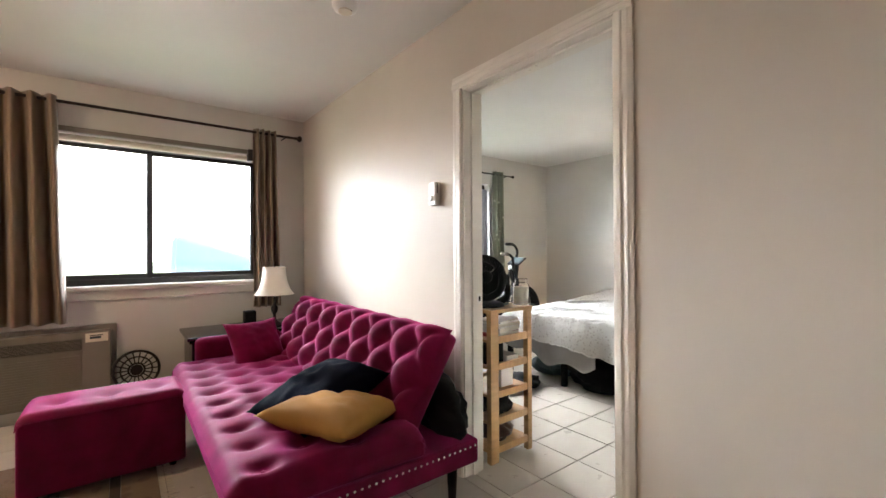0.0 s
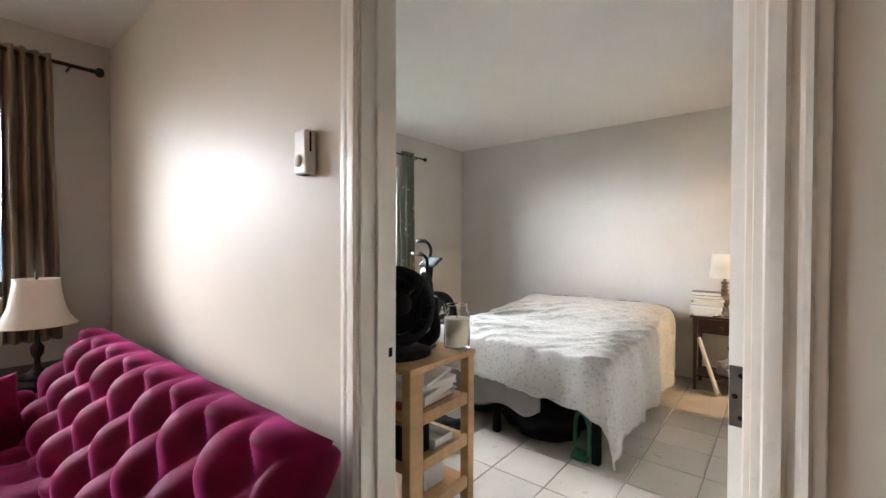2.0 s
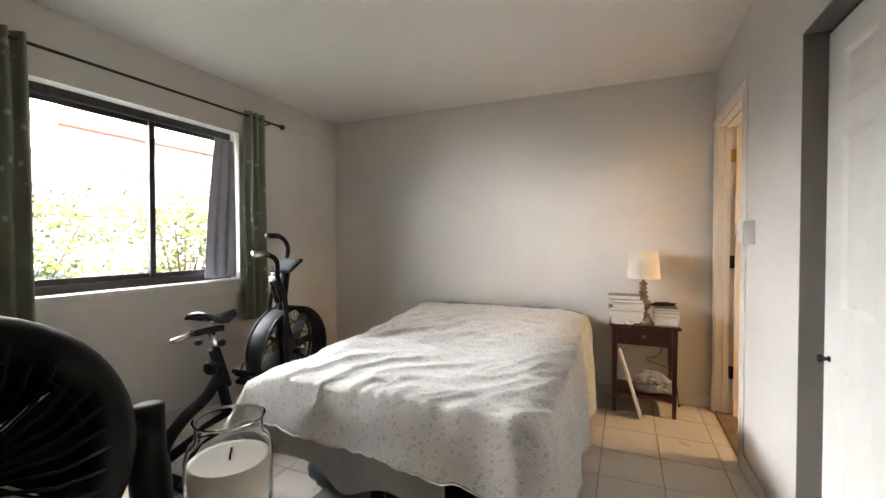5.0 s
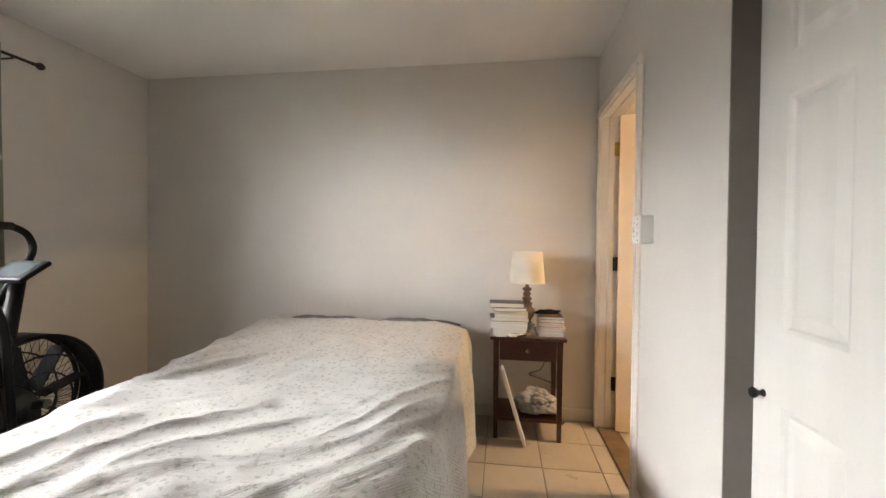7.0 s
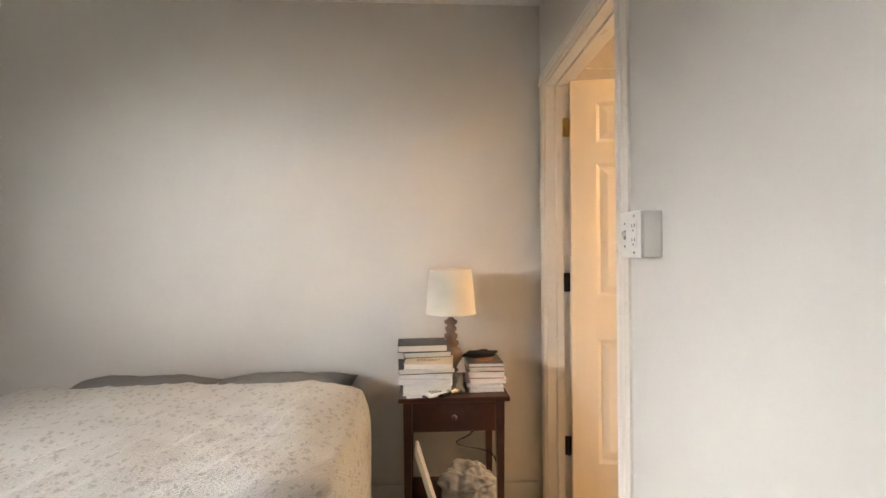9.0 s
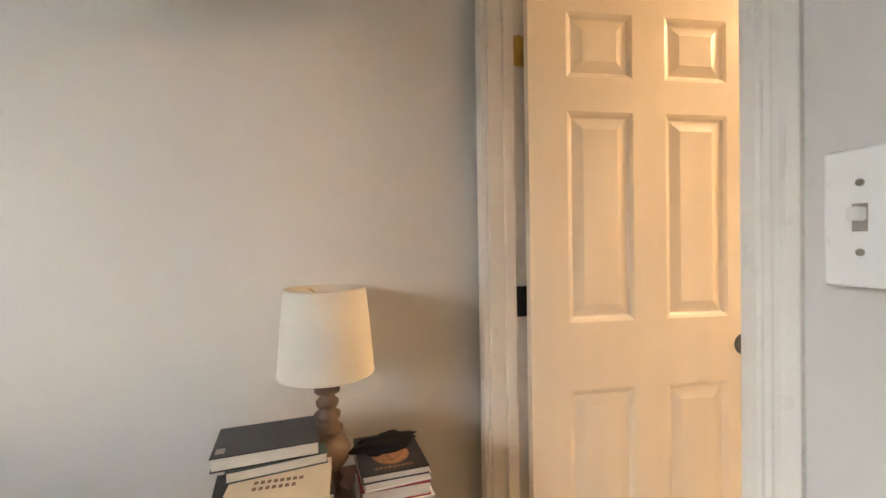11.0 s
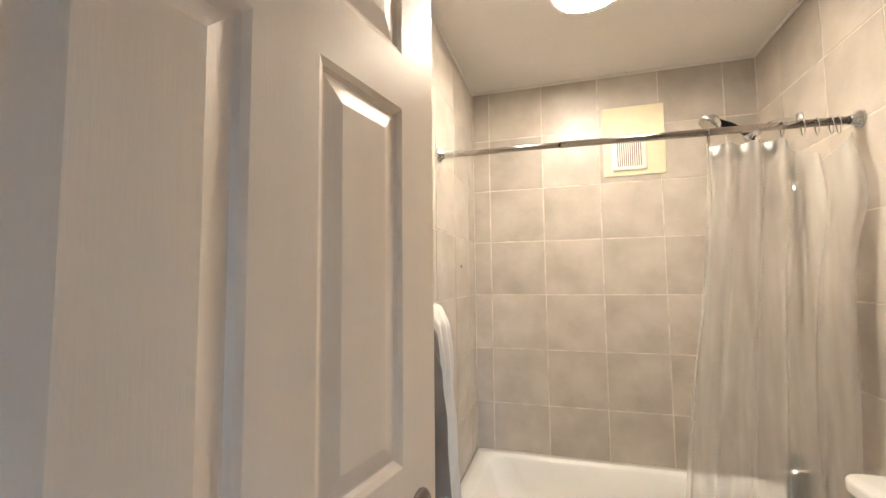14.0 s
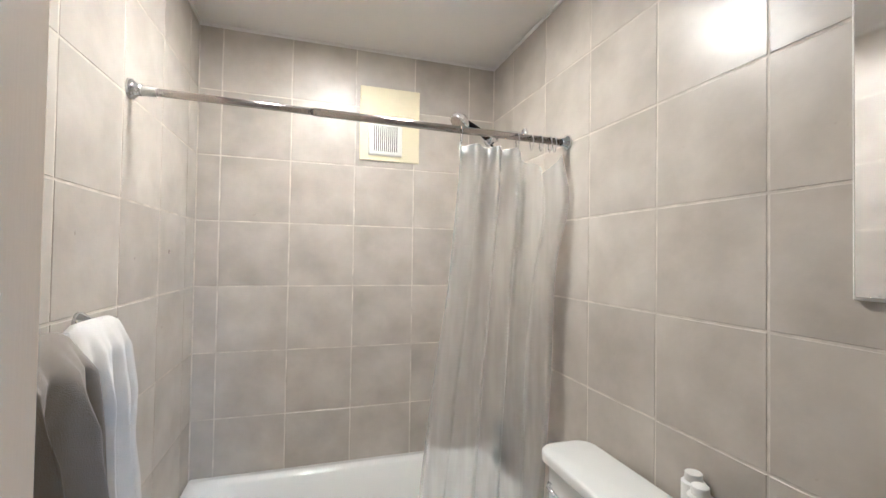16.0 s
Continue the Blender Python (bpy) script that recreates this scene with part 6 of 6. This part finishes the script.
def towel(name, label, y0, y1, front, back, mat, seed, bulge, flare, folds, deep):
    """A towel folded over the bar, its two ends hanging in deep soft folds."""
    def fn(u, v):
        s = v * (front + back + 0.05) - back
        mid = (y0 + y1) / 2
        y = y0 + (y1 - y0) * u
        round_edge = 0.03 * (2 * u - 1) ** 6
        if s < 0:
            return (TBX + 0.016 + 0.003 * min(1, -s / 0.1), y, TBZ + 0.006 + s - round_edge)
        if s < 0.05:
            a = math.pi * s / 0.05
            return (TBX + 0.016 * math.cos(a) - 0.4 * bulge * s / 0.05, y, TBZ + 0.006 + 0.018 * math.sin(a) - round_edge)
        d = s - 0.05
        k = min(1.0, d / 0.16)
        ph = 2 * math.pi * folds * u + seed + 2.2 * noise.noise((u * 2 + seed, d * 2.2, 1)) + d * (3.0 if seed > 5 else 0.6)
        fold = deep * k * (math.sin(ph) + 0.35 * math.sin(2.1 * ph + 1.3))
        soft = 0.010 * noise.noise((u * 5 + seed, d * 5, 2)) + 0.004 * noise.noise((u * 14, d * 9, seed))
        x = TBX - 0.016 - bulge * min(1, 0.4 + d / 0.08) - fold - soft * k - 0.02 * d + 0.025 * (2 * u - 1) ** 4 * k
        return (x, mid + (y - mid) * (1 + 0.22 * min(1, d / 0.5)) + flare * d + 0.5 * fold * math.cos(ph), TBZ + 0.006 - d - round_edge)
    def inner(u, v):
        x, y, z = fn(u, v)
        return (x + (0.007 if v * (front + back + 0.05) > back + 0.025 else -0.007), y, z - 0.004)
    cloth = surface(fn, 80, 90)
    join(cloth, surface(inner, 80, 90))
    rim = [(k / 80, 0.0) for k in range(80)] + [(1.0, k / 90) for k in range(90)] + [(1 - k / 80, 1.0) for k in range(80)] + [(0.0, 1 - k / 90) for k in range(90)]
    loops = [[cloth.verts.new(g(u, v)) for u, v in rim] for g in (fn, inner)]
    for k in range(len(rim)):
        q = (k + 1) % len(rim)
        cloth.faces.new((loops[0][k], loops[0][q], loops[1][q], loops[1][k]))
    ob = part(name, cloth, mat, None, smooth=True)
    return tagged(ob, label, "towel", "towels on the bar")


towel("towel", "white terry towel folded over the towel bar", -0.875, -0.675, 0.66, 0.35, TOWEL, 1, 0.030, -0.10, 2.9, 0.016)
towel("towel", "grey-taupe terry towel bunched over the towel bar", -0.655, -0.445, 0.62, 0.40, TOWELGREY, 8, 0.048, -0.10, 2.3, 0.028)

cab = thing("mirror_cabinet", "wall cabinet with a mirror door on the tiles", "mirror")
part("cabinet_body", box(BATH_R + 0.001, BATH_R + 0.012, -0.195, 0.36, 1.33, 2.05, 0.002, 1), PLASTIC, cab)
part("mirror_glass", box(BATH_R + 0.0122, BATH_R + 0.017, -0.190, 0.355, 1.335, 2.045, 0.002, 1), MIRROR, cab, "mirror glass")

lamp = thing("ceiling_light", "round white ceiling light, lit", "ceiling light", pose(4.48, -1.04, CEIL - 0.0125))
part("dome", lathe([(0, -0.030), (0.06, -0.029), (0.10, -0.027), (0.124, -0.024), (0.130, -0.018), (0.130, -0.001), (0, -0.001)], 48), LIT, lamp, "glowing opal disc", smooth=True)
part("rim", lathe([(0.1302, -0.0005), (0.146, -0.001), (0.148, -0.020), (0.142, -0.026), (0.1305, -0.024)], 48), PLASTIC, lamp)
part("wall_hook_plug", lathe([(0, 0.004), (0.007, 0.003), (0.008, 0)], 12), NICKEL, bar, at=axis((BATH_L, -1.49, 1.40), (-1, 0, 0)))

# ---- outdoors ----
structure("ground", box(-60, 60, OUT + 0.001, 90, -0.9, -0.45), LAWN, "grass outside the windows")
structure("road", box(-60, 60, 8.6, 25.0, -0.4499, -0.44), CONCRETE, "pale concrete driveway outside")


def shrub(at, size, seed, n=900):
    """A leafy bush: branching stems and a crown of many small leaves with gaps."""
    rng = random.Random(seed)
    s = thing("shrub", "leafy green shrub outside the bedroom window", "shrub", pose(*at), "shrubs outside")
    stems = bmesh.new()
    for k in range(9):
        a = rng.uniform(0, 6.28)
        r = rng.uniform(0.2, 0.7) * size[0] / 2
        join(stems, tube(curve([(0, 0, 0), (0.3 * r * math.cos(a), 0.3 * r * math.sin(a), size[1] * 0.4), (r * math.cos(a), r * math.sin(a), size[1] * rng.uniform(0.6, 0.9))], 4), [0.03 - 0.0027 * q for q in range(9)], 5))
    part("stem_cluster", stems, TURNED, s)
    vs, fs = [], []
    centres = [Vector((rng.gauss(0, size[0] * 0.24), rng.gauss(0, size[0] * 0.2), size[1] * rng.uniform(0.25, 1.0))) for _ in range(30)]
    for k in range(n):
        c = rng.choice(centres)
        p = c + Vector((rng.gauss(0, 0.16), rng.gauss(0, 0.16), rng.gauss(0, 0.14)))
        d = Vector((rng.gauss(0, 1), rng.gauss(0, 1), rng.gauss(0, 0.6))).normalized()
        e = d.orthogonal().normalized()
        l, w = rng.uniform(0.05, 0.11), rng.uniform(0.02, 0.04)
        i = len(vs)
        vs += [p, p + d * l * 0.5 + e * w, p + d * l, p + d * l * 0.5 - e * w]
        fs.append((i, i + 1, i + 2, i + 3))
    me = bpy.data.meshes.new("foliage")
    me.from_pydata(vs, [], fs)
    me.materials.append(LEAF)
    lv = new("foliage", me)
    lv.parent = s
    tagged(lv, "", "", "", "stuff")


for k, (sx, sy, sz, sw_) in enumerate(((5.2, 6.6, -0.45, 1.9), (6.8, 6.9, -0.45, 2.0), (8.2, 7.4, -0.45, 2.2), (4.2, 8.2, -0.45, 1.8), (9.6, 8.4, -0.45, 2.4))):
    shrub((sx, sy, sz), (sw_, 2.42 - 0.05 * k), 60 + k, 1700)


def apartment(at):
    h = thing("apartment_building", "pale stucco apartment building across the driveway", "building", pose(*at), "")
    part("facade", box(0, 26, 0, 10, 0, 7.2), STUCCO, h)
    part("roof", box(-0.4, 26.4, -0.5, 10.4, 7.2, 7.5), ROOFRED, h)
    part("balcony_band", box(-0.05, 26.05, -0.9, -0.001, 2.9, 3.4), ROOFRED, h)
    for i in range(8):
        for z in (0.9, 4.1):
            w = part("window", box(1.2 + i * 3.1, 2.9 + i * 3.1, -0.06, -0.002, z, z + 1.3), PALEGLASS, h)
            part("window_frame", box(1.1 + i * 3.1, 3.0 + i * 3.1, -0.03, -0.0015, z - 0.1, z + 1.4), PLASTIC, w)


apartment((8.5, 26, -0.45))
structure("backdrop", box(-160, 200, 120, 120.5, -1, 75), HAZE, "bright hazy sky near the horizon")


def van(at, turn):
    """A parked pale blue van, side on."""
    v = thing("parked_van", "pale blue van parked across the driveway", "van", pose(*at, 0, 0, turn))
    bm = bmesh.new()
    prof = [(0, 0.35), (0, 0.95), (0.25, 1.10), (1.0, 1.22), (1.55, 1.95), (1.8, 2.02), (4.9, 2.05), (5.05, 1.9), (5.1, 0.35)]
    lo = [bm.verts.new((x, 0, z)) for x, z in prof]
    hi = [bm.verts.new((x, 1.9, z)) for x, z in prof]
    bm.faces.new(lo)
    bm.faces.new(hi[::-1])
    for k in range(len(prof)):
        q = (k + 1) % len(prof)
        bm.faces.new((lo[k], lo[q], hi[q], hi[k]))
    bmesh.ops.bevel(bm, geom=bm.edges[:], offset=0.06, segments=3, affect="EDGES")
    part("body", bm, VANPAINT, v, smooth=True)
    for a, b in ((1.75, 2.6), (2.75, 4.7)):
        part("side_window", box(a, b, -0.012, 0.002, 1.30, 1.85, 0.005, 1), DARKGLASS, v)
    for x in (0.95, 4.15):
        for y in (0.10, 1.80):
            w = part("wheel", lathe([(0, -0.1), (0.30, -0.1), (0.33, -0.07), (0.33, 0.07), (0.30, 0.1), (0, 0.1)], 28), RUBBER, v, at=axis((x, y, 0.33), (0, 1, 0)))
            part("rim", lathe([(0, 0.108), (0.18, 0.106), (0.2, 0.1)], 24), NICKEL, w)
            part("rim", lathe([(0, -0.108), (0.18, -0.106), (0.2, -0.1)], 24), NICKEL, w)


van((5.85, 12.3, -0.44), 180)

# unseen lamp, added to give the living room's east wall its warm light
liv = thing("ceiling_light", "round white ceiling light, lit", "ceiling light", pose(-1.65, 3.0, CEIL - 0.0005))
part("dome", lathe([(0, -0.062), (0.06, -0.059), (0.11, -0.046), (0.142, -0.024), (0.150, -0.006), (0.150, -0.001), (0, -0.001)], 48), LIVFILL, liv, "glowing fill dome, added out of view", smooth=True)
part("rim", lathe([(0.150, -0.0005), (0.158, -0.002), (0.158, -0.012), (0.1505, -0.012)], 48), PLASTIC, liv)


# ---- tiles, last ----
def tile_mesh(name, w, h, t, mat, chamfer=0.0012):
    """One tile lying in x and y, its face at z = t."""
    me = bpy.data.meshes.new(name)
    a, b, c = w / 2, h / 2, chamfer
    vs = [(-a, -b, 0), (a, -b, 0), (a, b, 0), (-a, b, 0), (-a, -b, t - c), (a, -b, t - c), (a, b, t - c), (-a, b, t - c),
          (-a + c, -b + c, t), (a - c, -b + c, t), (a - c, b - c, t), (-a + c, b - c, t)]
    fs = [(8, 9, 10, 11)] + [(i, (i + 1) % 4, 4 + (i + 1) % 4, 4 + i) for i in range(4)] + [(4 + i, 4 + (i + 1) % 4, 8 + (i + 1) % 4, 8 + i) for i in range(4)]
    me.from_pydata(vs, [], fs)
    me.materials.append(mat)
    return me


def lay(parent, name, mat, a_lines, b_lines, place, joint, thick, skip=None):
    """Tiles between the given joint lines; place turns (a, b) into a pose."""
    cache = {}
    rng = random.Random(7)
    for a0, a1 in zip(a_lines, a_lines[1:]):
        for b0, b1 in zip(b_lines, b_lines[1:]):
            w, h = a1 - a0 - joint, b1 - b0 - joint
            if w < 0.012 or h < 0.012 or (skip and skip((a0 + a1) / 2, (b0 + b1) / 2)):
                continue
            key = (round(w, 3), round(h, 3))
            if key not in cache:
                cache[key] = tile_mesh(name, w, h, thick, mat)
            ob = new(name, cache[key])
            ob.parent = parent
            ob.matrix_basis = place((a0 + a1) / 2, (b0 + b1) / 2) @ pose(0, 0, rng.uniform(-0.0005, 0.0005), rng.uniform(-0.09, 0.09), rng.uniform(-0.09, 0.09), 0)


def lines(start, step, lo, hi):
    k = math.ceil((lo - start) / step)
    out = [lo]
    while start + k * step < hi - 1e-6:
        if start + k * step > lo + 0.004:
            out.append(start + k * step)
        k += 1
    return out + [hi]


def on_floor(a, b):
    return pose(a, b, -0.008)


lay(floor_slab, "tile", TILE, lines(4.47, 0.31, BED_X - 0.06, EAST), lines(1.04, 0.31, BATH_Y + 0.06, NORTH), on_floor, 0.006, 0.008)
lay(floor_slab, "tile", TILE, lines(4.47, 0.31, LIV_X0, BED_X - 0.06), lines(1.04, 0.31, LIV_Y0, NORTH), on_floor, 0.006, 0.008)
lay(floor_slab, "tile", WTILE, lines(4.47, 0.31, BATH_R, BATH_L), lines(BATH_Y, 0.31, -1.11, BATH_Y + 0.06), on_floor, 0.005, 0.008)
ROWS_Z = [0.0, 0.03, 0.332, 0.634, 0.938, 1.244, 1.548, 1.852, 2.156, CEIL - 0.013]
back_wall, west_wall, east_wall = (bpy.data.objects[n] for n in ("wall_bath_south", "wall_bath_west", "wall_bath_east"))
lay(back_wall, "wall_tile", WTILE, lines(4.706, 0.3065, BATH_R, BATH_L), ROWS_Z, lambda a, b: pose(a, BATH_BACK - 0.003, b, 90, 0, 180), 0.0060, 0.0016)
lay(west_wall, "wall_tile", WTILE, lines(-0.663, 0.312, BATH_BACK, BATH_Y), ROWS_Z, lambda a, b: pose(BATH_R - 0.003, a, b, 90, 0, 90), 0.0060, 0.0016)
lay(east_wall, "wall_tile", WTILE, lines(-1.70, 0.312, BATH_BACK, BATH_Y), ROWS_Z, lambda a, b: pose(BATH_L + 0.003, a, b, 90, 0, -90), 0.0060, 0.0016)
